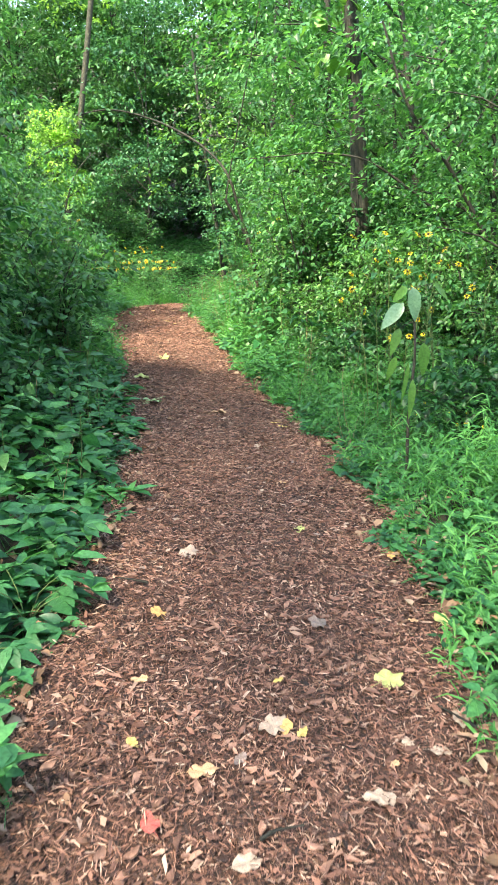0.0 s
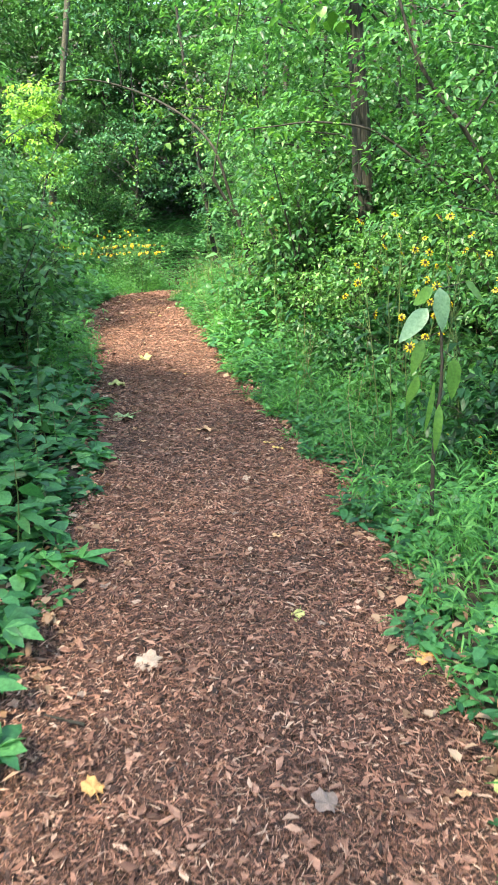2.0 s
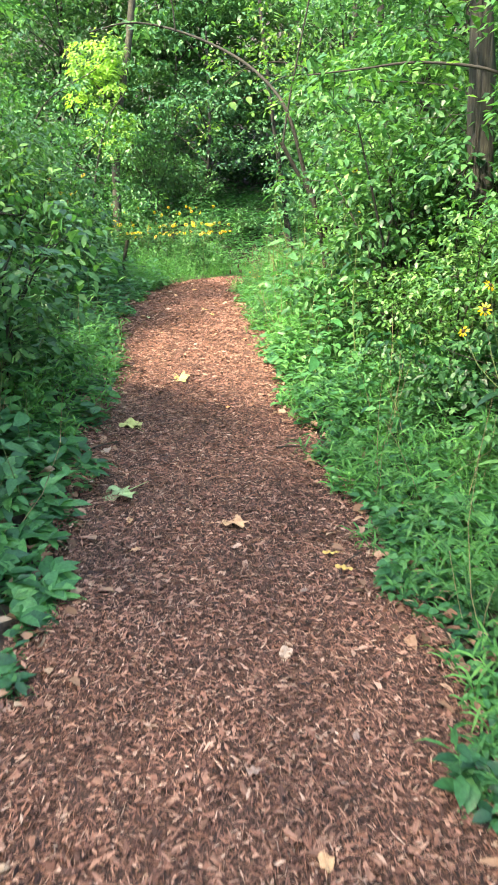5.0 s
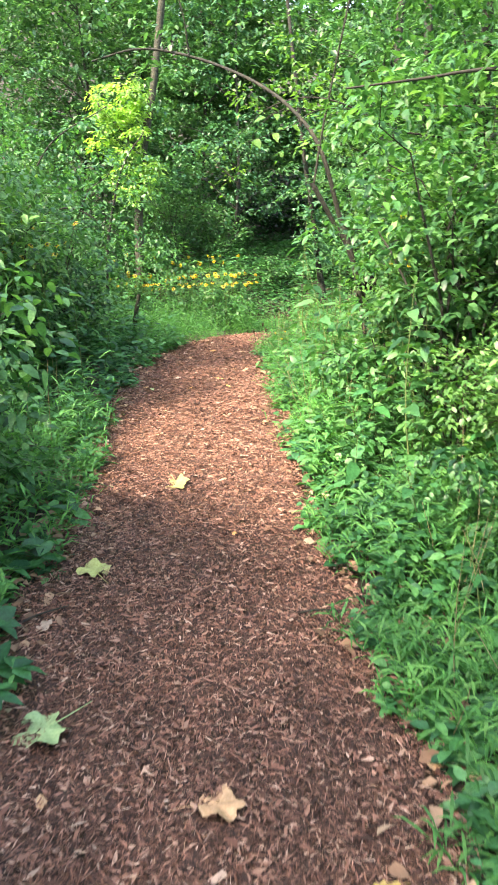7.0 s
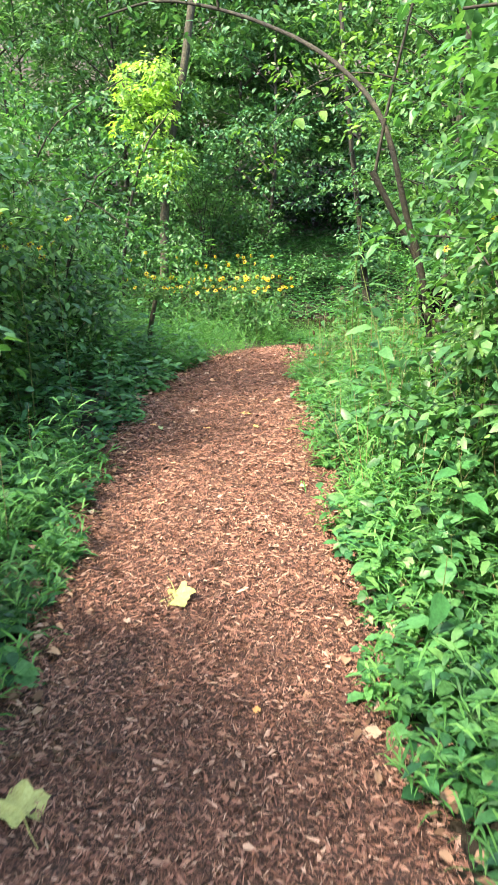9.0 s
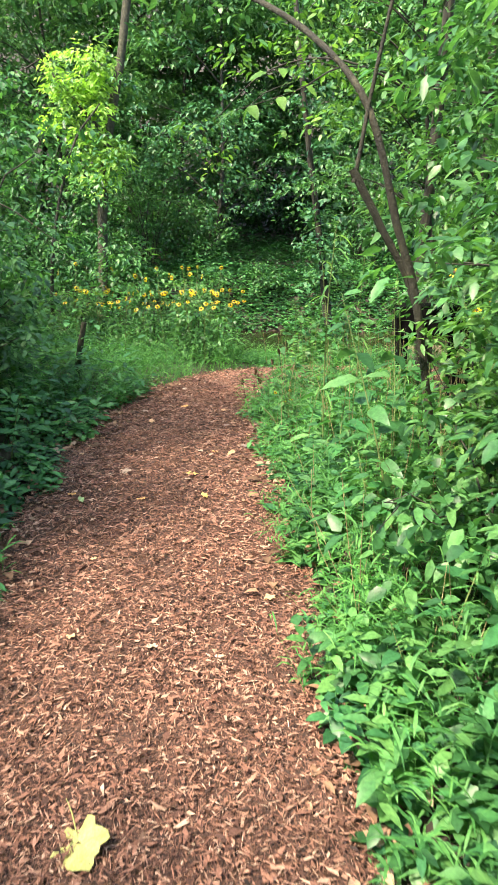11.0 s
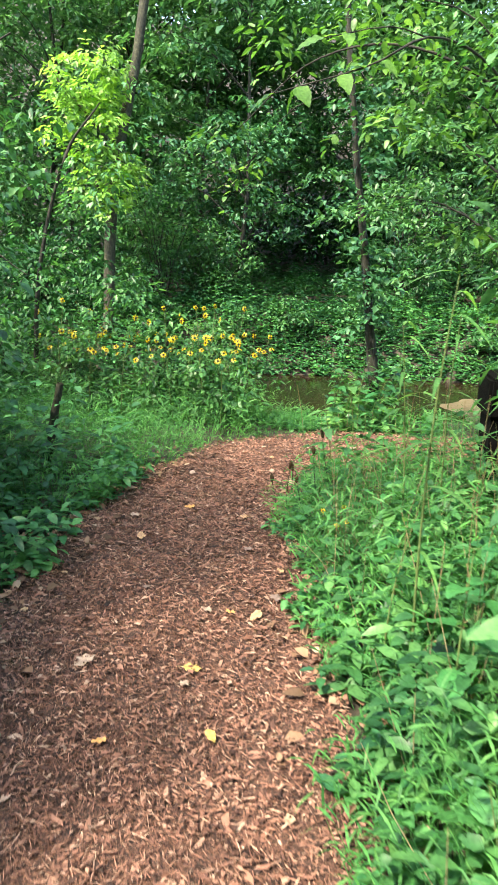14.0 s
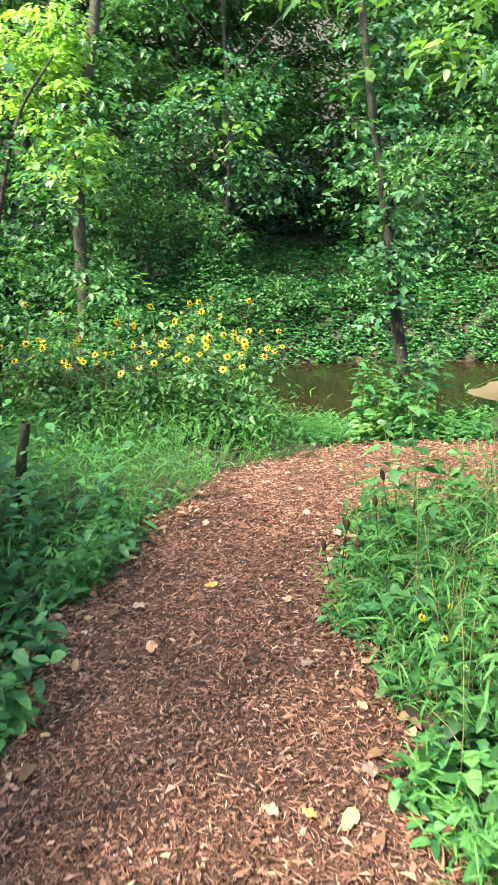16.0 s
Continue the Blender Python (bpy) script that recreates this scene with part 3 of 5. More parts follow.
for x, y in scatter(26, 0.3, 2.2, 8.4, 11.6, 0.2, lambda x, y: 0.2 < x - xr(y) < 1.0):
    weed_at(int(rng.choice([1, 2, 3, 3])) if x - xr(y) > 0.45 else int(rng.choice([0, 3, 4])), x, y, rng.uniform(0.8, 1.1))
for x, y in scatter(26, -0.2, 1.6, 11.4, 14.4, 0.2, lambda x, y: 0.1 < x - xr(y) < 1.5):
    weed_at(int(rng.choice([0, 1, 3, 4, 0, 1])), x, y, rng.uniform(0.6, 1.0))
for x, y in scatter(13, 1.0, 2.4, 5.7, 8.4, 0.25, lambda x, y: 0.35 < x - xr(y) < 1.3):
    weed_at(int(rng.choice([0, 4, 4])), x, y, rng.uniform(0.7, 1.0))
for x, y in scatter(26, -2.0, -0.6, 2.6, 7.4, 0.24, lambda x, y: 0.15 < xl(y) - x < 1.3):
    weed_at(int(rng.choice([0, 4, 0, 1])), x, y, rng.uniform(0.7, 1.0))
for x, y in scatter(26, -3.0, -1.0, 7.2, 13.6, 0.26, lambda x, y: 0.2 < xl(y) - x < 1.5):
    weed_at(int(rng.choice([0, 4, 1])), x, y, rng.uniform(0.7, 1.05))


for x, y in scatter(9, 0.55, 1.3, 10.2, 11.3, 0.22, lambda x, y: not box_gap(x, y)):
    weed_at(int(rng.choice([2, 1, 2])), x, y, rng.uniform(0.9, 1.15))


for x, y in scatter(8, 0.2, 1.5, 11.6, 13.4, 0.25, lambda x, y: 0.5 < x - xr(y) < 1.3):
    weed_at(int(rng.choice([1, 0, 0, 4])), x, y, rng.uniform(0.7, 0.95))


# ---- ground plants, too many to count ----
def edge_keep(x, y):
    wander = 0.04 * smooth(11.0, 12.0, y) * (x > -0.6) + 0.07 * np.sin(y * 5.1) + 0.05 * np.sin(y * 11.7 + 1)
    return (x < xl(y) + 0.02 + wander) | (x > xr(y) - 0.02 + wander) | (y > 16.25)


def clump(x, y, f, s):
    return np.sin(x * f + s) + np.sin(y * f * 1.3 + 2 * s) + 0.6 * np.sin((x + y) * f * 0.7 + s)


def herb_field(name, n, x0, x1, y0, y1, keep, h, leaf_l, leaf_w, mat, label, pairs=4, five=False, fine=True):
    """Low leafy plants: upright stems with pairs of leaves, or with sets of five leaflets."""
    green = Soup()
    x, y = rng.uniform(x0, x1, n), rng.uniform(y0, y1, n)
    ok = keep(x, y) & edge_keep(x, y)
    x, y = x[ok], y[ok]
    m = len(x)
    z = ground_z(x, y) - 0.02
    hh = h * rng.uniform(0.45, 1.15, m) * (1 + 0.28 * clump(x, y, 3.1, 0.7))
    near = np.minimum(np.abs(x - xl(y)), np.abs(x - xr(y)))
    hh = np.maximum(0.06, hh * (0.5 + 0.5 * smooth(0.0, 0.5, near)))
    lean = rng.normal(0, 0.25, (m, 2))
    base = np.stack([x, y, z], 1)
    top = base + np.stack([lean[:, 0] * hh, lean[:, 1] * hh, hh], 1)
    w = 0.0018 + 0.002 * hh[:, None]
    a = rng.uniform(0, np.pi, m)
    sv = np.stack([np.cos(a), np.sin(a), np.zeros(m)], 1) * w
    tv = np.stack([-np.sin(a), np.cos(a), np.zeros(m)], 1) * w
    k = np.arange(m)[:, None]
    green.add(np.stack([base + sv, base - sv * 0.5 + tv, base - sv * 0.5 - tv, top], 1), np.concatenate([k * 4 + np.array(t) for t in ((0, 1, 3), (1, 2, 3), (2, 0, 3))]))
    for j in range(pairs):
        q = (j + 1.0) / pairs
        p = base + (top - base) * q
        az = a + j * 1.57 + rng.normal(0, 0.3, m)
        size = (1.15 - 0.45 * q) if not five else 1.0
        for sgn in (0, np.pi):
            if five and sgn:
                continue
            for b in (np.linspace(-1.25, 1.25, 5) if five else (0.0,)):
                d = np.stack([np.cos(az + sgn + b), np.sin(az + sgn + b), rng.normal(0.1, 0.22, m)], 1)
                st = p + (np.stack([np.cos(az), np.sin(az), np.full(m, 0.3)], 1) * 0.05 if five else 0)
                leaves(green, st, d, up_normals(m, 0.28), leaf_l * size * rng.uniform(0.6, 1.2, m), leaf_w * size * rng.uniform(0.65, 1.15, m), 0.25, 0.14, fine)
    return tagged(new(name, green.mesh(name, mat)), label, "undergrowth", kind="stuff")


def blades(soup, p, d, ln, w):
    """Narrow grass blades that rise from a culm, arch and hang at the tip."""
    n = len(p)
    d = unit(d)
    side = unit(np.cross(d, [0, 0, 1.0]) + rng.normal(0, 0.25, (n, 3))) * w[:, None] / 2
    flat = unit(d * [1, 1, 0.05])
    m1 = p + d * (ln * 0.4)[:, None]
    m2 = m1 + unit(d + flat) * (ln * 0.35)[:, None]
    tip = m2 + unit(flat - [0, 0, 0.5]) * (ln * 0.35)[:, None]
    k = np.arange(n)[:, None]
    soup.add(np.stack([p, m1 - side, m1 + side, m2 - side * 0.7, m2 + side * 0.7, tip], 1), np.concatenate([k * 6 + np.array(t) for t in ((0, 2, 1), (1, 2, 4), (1, 4, 3), (3, 4, 5))]))


def grass_field(name, n, x0, x1, y0, y1, keep, h, mat, label, size=0.9):
    """Stilt grass: thin leaning culms with narrow leaves standing off them."""
    green = Soup()
    x, y = rng.uniform(x0, x1, n), rng.uniform(y0, y1, n)
    ok = keep(x, y) & edge_keep(x, y)
    x, y = x[ok], y[ok]
    m = len(x)
    near = np.minimum(np.abs(x - xl(y)), np.abs(x - xr(y)))
    hh = np.maximum(0.06, h * rng.uniform(0.5, 1.15, m) * (1 + 0.25 * clump(x, y, 3.7, 0.2)) * (0.4 + 0.6 * smooth(0.0, 0.4, near)))
    base = np.stack([x, y, ground_z(x, y) - 0.02], 1)
    out = np.where(x < (xl(y) + xr(y)) / 2, 0.3, -0.3) * (near < 0.5)
    ca = clump(x, y, 5.0, 1.2) * 1.3
    top = base + np.stack([(0.3 * np.cos(ca) + rng.normal(0, 0.25, m) + out) * hh, (0.3 * np.sin(ca) + rng.normal(0, 0.25, m)) * hh, hh], 1)
    sv = np.array([0.0016, 0, 0])
    k = np.arange(m)[:, None]
    green.add(np.stack([base + sv, base - sv, top], 1), k * 3 + np.array([0, 1, 2]))
    a = rng.uniform(0, 2 * np.pi, m)
    for j in range(5):
        p = base + (top - base) * (0.2 + 0.2 * j)
        az = a + j * 2.4 + rng.normal(0, 0.3, m)
        ln = size * rng.uniform(0.09, 0.19, m) * (0.7 + 0.3 * np.minimum(hh / h, 1))
        blades(green, p, np.stack([np.cos(az), np.sin(az), rng.normal(0.75, 0.3, m)], 1), ln, size * rng.uniform(0.009, 0.016, m))
    return tagged(new(name, green.mesh(name, mat)), label, "grass", kind="stuff")


grass_field("stilt_grass", 3900, 0.8, 2.9, 1.0, 8.8, lambda x, y: (x < xr(y) + 1.35) & (clump(x, y, 4.1, 0.5) > -1.6), 0.4, M_GRASS, "soft bright green stilt grass along the path")
grass_field("stilt_grass", 5600, -4.6, 0.1, 13.0, 16.6, lambda x, y: x < xl(y), 0.42, M_GRASS, "soft bright green stilt grass on the creek bank", 0.65)
grass_field("stilt_grass", 2700, -0.3, 1.4, 9.5, 14.3, lambda x, y: x < xr(y) + 1.2, 0.42, M_GRASS, "soft green grass among weeds by the path", 0.7)
grass_field("stilt_grass", 1320, -2.8, -0.8, 7.0, 10.5, lambda x, y: x > xl(y) - 1.1, 0.4, M_GRASS, "soft green grass along the path")
herb_field("weeds", 1512, 0.6, 3.4, 1.0, 8.6, lambda x, y: clump(x, y, 2.2, 1.0) > -1.0, 0.3, 0.105, 0.059, M_HERB, "low broad-leaved green weeds beside the path")
herb_field("weeds", 1368, -3.4, -0.3, 1.0, 8.2, lambda x, y: clump(x, y, 2.0, 0.3) > -0.9, 0.42, 0.112, 0.063, M_HERB, "low broad-leaved green weeds beside the path")
herb_field("creeper", 1224, -2.4, -0.3, 1.0, 7.5, lambda x, y: x > xl(y) - 1.3, 0.24, 0.126, 0.067, M_HERB, "ground-covering creeper with five-fingered leaves", 1, True)
herb_field("weeds", 1296, -4.2, -0.7, 8.0, 14.5, lambda x, y: x > xl(y) - 2.4, 0.42, 0.119, 0.067, M_HERB, "dark green broad-leaved weeds beside the path")
herb_field("weeds", 1368, -0.3, 2.6, 8.0, 14.4, lambda x, y: (x < xr(y) + 1.5) & (y < 14.2), 0.36, 0.119, 0.063, M_SHRUB, "sunlit green weeds beside the path")
grass_field("stilt_grass", 900, -1.6, 2.2, 15.9, 16.9, lambda x, y: y > 16.22, 0.3, M_GRASS, "short green grass on the near creek bank", 0.65)
herb_field("weeds", 302, -1.2, 1.2, 16.2, 16.8, lambda x, y: y > 16.2, 0.2, 0.084, 0.048, M_HERB, "small weeds on the near creek bank")
herb_field("weeds", 504, -5, 0.75, 16.2, 17.2, lambda x, y: (x < -0.7) | (x > 0.05), 0.42, 0.119, 0.067, M_PALE, "green weeds on the near creek bank")
grass_field("stilt_grass", 1140, 0.4, 1.9, 6.4, 10.4, lambda x, y: x < xr(y) + 0.8, 0.3, M_GRASS, "soft green grass at the path edge")
herb_field("weeds", 720, 0.3, 2.3, 4.0, 10.0, lambda x, y: x < xr(y) + 0.9, 0.2, 0.105, 0.062, M_HERB, "low broad-leaved weeds at the path edge", 3)
herb_field("edge_weeds", 7920, -2.2, 1.8, 1.0, 14.3, lambda x, y: np.minimum(np.abs(x - xl(y)), np.abs(x - xr(y))) < 0.4 * (0.6 + 0.4 * np.sin(y * 2.3 + x)), 0.22, 0.084, 0.048, M_HERB, "small green weeds spilling over the path edge", 3)
herb_field("bank_cover", 1500, -2.6, 1.4, 22.0, 26.5, lambda x, y: y > 20.6, 0.45, 0.13, 0.08, M_SHADE_TINT, "leafy ground cover under the trees, shade put into its colour", 2, False, False)
herb_field("bank_cover", 7000, -6, 6, 20.3, 22.6, lambda x, y: ground_z(x, y) > WATER_Z - 0.02, 0.32, 0.10, 0.065, M_HERB, "dense green ground cover on the far creek bank", 3, False, False)

# ---- wood chips of the path ----
def chip_shapes(n):
    kind = rng.uniform(0, 1, n)
    L = np.where(kind < 0.72, rng.uniform(0.014, 0.052, n), np.where(kind < 0.95, rng.uniform(0.010, 0.026, n), rng.uniform(0.028, 0.055, n)))
    W = np.where(kind < 0.72, rng.uniform(0.002, 0.0055, n), np.where(kind < 0.95, L * rng.uniform(0.28, 0.55, n), L * rng.uniform(0.26, 0.42, n)))
    return L, W


def chip_field(name, n, y0, y1, label):
    """Shredded bark: slivers and flakes with ragged corners, lying every way on one another."""
    c = Soup()
    y = rng.uniform(y0, y1, n)
    x = xl(y) + (xr(y) - xl(y)) * rng.uniform(-0.03, 1.03, n)
    z = ground_z(x, y) + 0.011 + rng.uniform(0.0, 0.020, n) + 0.007 * np.sin(x * 23 + y * 9) * np.sin(y * 19 - x * 7)
    L, W = chip_shapes(n)
    a = rng.uniform(0, 2 * np.pi, n)
    d = unit(np.stack([np.cos(a), np.sin(a), rng.normal(0, 0.22, n)], 1))
    sv = unit(np.cross(d, up_normals(n, 0.48)))
    p = np.stack([x, y, z], 1)
    j = lambda lo, hi: rng.uniform(lo, hi, n)[:, None]
    dl, sw = d * L[:, None] / 2, sv * W[:, None] / 2
    q = [p - dl * j(0.8, 1.2) - sw * j(-0.5, 0.9), p + dl * j(-0.5, 0.7) - sw * j(0.7, 1.3), p + dl * j(0.8, 1.2) + sw * j(-0.5, 0.9), p + dl * j(-0.7, 0.5) + sw * j(0.7, 1.3) + np.array([0, 0, 0.002])]
    k = np.arange(n)[:, None]
    c.add(np.stack(q, 1), np.concatenate([k * 4 + np.array([0, 1, 3]), k * 4 + np.array([1, 2, 3])]))
    ob = new(name, c.mesh(name, M_CHIP, False))
    ob.parent = path
    return tagged(ob, label, kind="stuff")


herb_field("undergrowth", 5600, -11, -3.2, -5, 16.0, lambda x, y: x < -3.0, 0.6, 0.16, 0.1, M_SHRUB, "leafy undergrowth below the forest trees", 2, False, False)
herb_field("undergrowth", 5600, 3.2, 11, -5, 16.0, lambda x, y: x > 3.0, 0.6, 0.16, 0.1, M_SHRUB, "leafy undergrowth below the forest trees", 2, False, False)
herb_field("undergrowth", 900, -3.2, 3.2, -5, 1.2, lambda x, y: np.abs(x - 0.2) > 0.8, 0.4, 0.1, 0.06, M_HERB, "leafy undergrowth beside the path", 3, False, False)
chip_field("wood_chips", 9000, -2.5, 0.9, "reddish brown shredded wood chips")
chip_field("wood_chips", 98000, 0.9, 5.6, "reddish brown shredded wood chips")
chip_field("wood_chips", 98000, 5.6, 10.8, "reddish brown shredded wood chips")
chip_field("wood_chips", 98000, 10.8, 16.25, "reddish brown shredded wood chips")


# ---- single trees and saplings that stand out ----
def woody(name, lines, bark, sprays, leaf, mat, label, category="tree", per=30, size=(0.2, 0.4), sides=8, fine=False):
    """A tree of its own shape: stems along given lines (points, thick end, thin end), leaf sprays in given boxes."""
    wood, green = Soup(), Soup()
    for ctrl, r0, r1 in lines:
        n = 5 * len(ctrl)
        tube(wood, curve_points(ctrl, n), np.linspace(r0, r1, n), sides, 0.06)
    for lo, hi, n in sprays:
        for _ in range(n):
            spray(green, rng.uniform(lo, hi), rng.uniform(*size), per, leaf[0], leaf[1], fine, rng.normal(0, 0.35, 2))
    root = new(name)
    part("trunk", wood.mesh(name + "_trunk", bark), root)
    if sprays:
        part("crown", green.mesh(name + "_crown", mat), root)
    return tagged(root, label, category)


woody("tall_tree", [([(2.06, 9.3, -0.1), (1.98, 9.3, 1.44), (1.85, 9.3, 3.0), (1.68, 9.3, 5.0), (1.3, 9.3, 11.5)], 0.115, 0.055)], M_BARK,
      [((-0.2, 7.6, 7.5), (3.2, 11.0, 11.5), 70)], (0.12, 0.05), M_TREE, "tall straight tree with deeply furrowed grey-brown bark", per=26, size=(0.3, 0.5), sides=14)
woody("tree", [([(2.15, 13.0, -0.1), (2.12, 13.0, 2.75), (2.08, 13.0, 4.3), (2.0, 13.0, 8.5)], 0.075, 0.04)], M_BARK, [((0.9, 12, 5.5), (3.2, 14.2, 8.5), 34), ((1.3, 12.2, 1.0), (2.8, 13.0, 5.0), 40)], (0.12, 0.06), M_TREE,
      "dark slender tree behind the shrubs")
woody("tree", [([(1.66, 14.0, -0.1), (1.66, 14.0, 3.2), (1.62, 14.1, 4.5), (1.6, 14.1, 8.0)], 0.06, 0.03)], M_BARK, [((0.7, 13.2, 5.0), (2.6, 15.2, 8.0), 30), ((1.2, 13.2, 1.0), (2.2, 14.0, 4.6), 26)], (0.12, 0.06), M_TREE,
      "dark slender tree behind the shrubs")
woody("forked_tree", [([(0.98, 11.25, -0.1), (0.77, 11.15, 1.09), (0.63, 11.1, 1.54), (0.45, 11.1, 2.1), (0.14, 11.4, 2.48), (-0.3, 11.8, 2.78), (-0.82, 12.1, 3.0), (-1.3, 12.3, 3.1), (-1.8, 12.5, 3.05)], 0.023, 0.009),
                      ([(0.86, 11.2, 0.85), (0.70, 11.16, 1.28), (0.56, 11.12, 1.52), (0.40, 11.08, 1.80)], 0.016, 0.021),
                      ([(0.41, 11.08, 1.74), (0.47, 11.08, 2.12), (0.55, 11.1, 2.52), (0.78, 11.2, 3.6), (1.0, 11.4, 4.8)], 0.0105, 0.007),
                      ([(-0.75, 12.05, 2.98), (-0.78, 12.0, 3.3), (-0.9, 12.0, 3.7)], 0.009, 0.004)], M_LIMB,
      [((0.5, 11.2, 3.0), (2.3, 13.6, 5.2), 46), ((-2.0, 12.0, 2.9), (0.0, 13.2, 4.4), 20), ((0.7, 11.5, 1.2), (2.0, 12.8, 3.0), 34)], (0.085, 0.045), M_TREE, "leaning forked tree with one limb arching over the path", per=22, fine=True)
woody("climbing_vine", [([(1.95, 9.17, 0.0), (1.9, 9.16, 1.5), (1.8, 9.17, 3.0), (1.7, 9.18, 4.2)], 0.008, 0.004)], M_TWIG, [((1.1, 8.6, 3.4), (1.8, 9.1, 4.2), 5), ((1.4, 8.9, 2.6), (1.7, 9.1, 3.4), 2), ((1.9, 8.9, 0.4), (2.2, 9.1, 1.2), 4)], (0.15, 0.12), M_BRIGHT,
      "climbing vine with bright broad leaves on a tall trunk", "vine", 12, (0.15, 0.3), 5, True)
woody("bent_sapling", [([(3.4, 8.9, -0.05), (3.1, 8.7, 0.9), (2.71, 8.5, 1.5), (2.19, 8.5, 1.91), (1.81, 8.5, 2.12), (1.32, 8.5, 2.18), (0.96, 8.5, 2.15), (0.6, 8.5, 2.12)], 0.022, 0.005)], M_TWIG,
      [((0.6, 8.2, 1.95), (1.6, 8.9, 2.3), 9)], (0.08, 0.045), M_PALE, "thin sapling bent over in a long arch", "sapling", 18, (0.12, 0.25), 6)
woody("leaning_sapling", [([(3.5, 7.7, -0.05), (3.0, 7.6, 1.1), (2.45, 7.5, 1.96), (2.19, 7.5, 2.26), (1.96, 7.5, 2.62), (1.75, 7.5, 3.2)], 0.026, 0.01),
                          ([(2.4, 7.5, 2.0), (2.62, 7.5, 2.3), (2.95, 7.5, 2.75)], 0.012, 0.005)], M_TWIG, [((1.6, 7.2, 2.7), (3.1, 8.2, 3.6), 16)], (0.085, 0.05), M_SHRUB,
      "thin bare sapling leaning out of the thicket", "sapling", 22, (0.15, 0.3), 6)
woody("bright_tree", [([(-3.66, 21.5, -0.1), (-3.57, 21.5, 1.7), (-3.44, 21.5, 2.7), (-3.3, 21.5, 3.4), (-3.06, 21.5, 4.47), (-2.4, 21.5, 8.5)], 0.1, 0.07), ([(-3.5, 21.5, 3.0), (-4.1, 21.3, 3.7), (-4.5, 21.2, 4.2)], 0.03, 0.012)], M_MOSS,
      [((-4.3, 20.8, 2.8), (-3.3, 21.4, 4.3), 50), ((-3.9, 20.8, 2.0), (-3.15, 21.4, 2.9), 16), ((-3.4, 20.9, 2.4), (-3.0, 21.5, 3.2), 8), ((-4.3, 21.6, 6.6), (-2.3, 23.5, 8.5), 30)], (0.13, 0.075), M_SUN_LIME,
      "mossy tree with yellow-green leaves, sunlight put into their colour", per=28, size=(0.2, 0.36))
woody("leaning_tree", [([(-3.7, 14.3, -0.05), (-3.5, 14.3, 1.3), (-3.0, 14.3, 2.4), (-2.2, 14.4, 2.9)], 0.018, 0.006), ([(-3.4, 14.3, 1.5), (-2.7, 14.2, 1.7), (-2.1, 14.2, 1.35)], 0.014, 0.004)], M_TWIG,
      [((-3.7, 13.5, 1.0), (-2.3, 15.3, 2.9), 56), ((-4.9, 13.4, 0.6), (-3.2, 15.2, 3.3), 80)], (0.09, 0.05), M_SHRUB, "small leaning tree with drooping leafy branches", per=22, size=(0.18, 0.36))
woody("bank_tree", [([(-3.0, 16.5, -0.1), (-2.9, 16.5, 1.2), (-2.6, 16.5, 2.3), (-2.2, 16.4, 2.8)], 0.03, 0.008)], M_TWIG,
      [((-3.7, 15.8, 0.7), (-1.9, 17.0, 2.6), 66), ((-2.6, 15.9, 0.5), (-1.4, 16.8, 1.3), 18)], (0.085, 0.046), M_SHRUB, "small leafy tree on the near creek bank", per=24, size=(0.16, 0.32))
woody("ivy_tree", [([(0.58, 17.0, -0.7), (0.53, 17.0, 0.06), (0.44, 17.0, 0.73), (0.34, 17.0, 1.5), (0.16, 17.0, 2.7), (-0.1, 17.0, 5.0)], 0.065, 0.025)], M_BARK,
      [((0.3, 16.75, -0.1), (0.75, 17.2, 0.5), 10), ((0.2, 16.75, 0.7), (0.7, 17.2, 1.6), 30), ((0.0, 16.75, 1.5), (0.55, 17.2, 3.4), 34)], (0.085, 0.07), M_IVY, "thin ivy-covered tree on the creek bank", per=16, size=(0.1, 0.2))
woody("overhanging_tree", [([(2.5, 15.6, -0.05), (2.2, 15.6, 1.4), (1.5, 15.5, 2.5), (0.6, 15.3, 3.0), (-0.2, 15.6, 3.0), (-0.9, 16.4, 2.6)], 0.02, 0.004), ([(1.5, 15.5, 2.5), (1.3, 15.2, 3.6), (0.8, 15.2, 4.6)], 0.018, 0.006)], M_TWIG,
      [((0.1, 14.4, 2.3), (2.4, 16.2, 3.4), 44), ((-0.6, 15.2, 2.6), (0.9, 16.5, 3.4), 16), ((-1.15, 16.2, 2.1), (-0.75, 16.8, 2.7), 4), ((0.6, 14.6, 1.7), (2.6, 15.9, 2.4), 16), ((-0.6, 14.8, 3.4), (2.4, 17, 5.4), 40)], (0.10, 0.052), M_BRIGHT,
      "small tree with bright leaves hanging over the creek bank", per=18, size=(0.18, 0.36), fine=True)
woody("grey_tree", [([(1.37, 14.6, -0.1), (1.3, 14.6, 1.2), (1.35, 14.6, 2.6), (1.5, 14.6, 7.0)], 0.065, 0.04)], M_BARK, [((0.2, 13.8, 5.2), (2.4, 15.6, 7.2), 40)], (0.12, 0.06), M_TREE,
      "slim grey-barked tree at the edge of the clearing")
woody("dead_stub", [([(-1.99, 14.1, -0.15), (-1.93, 14.1, 0.3), (-1.86, 14.1, 0.62)], 0.035, 0.026)], M_MOSS, [], (0, 0), M_TREE, "broken mossy sapling stub in the grass", "stub")


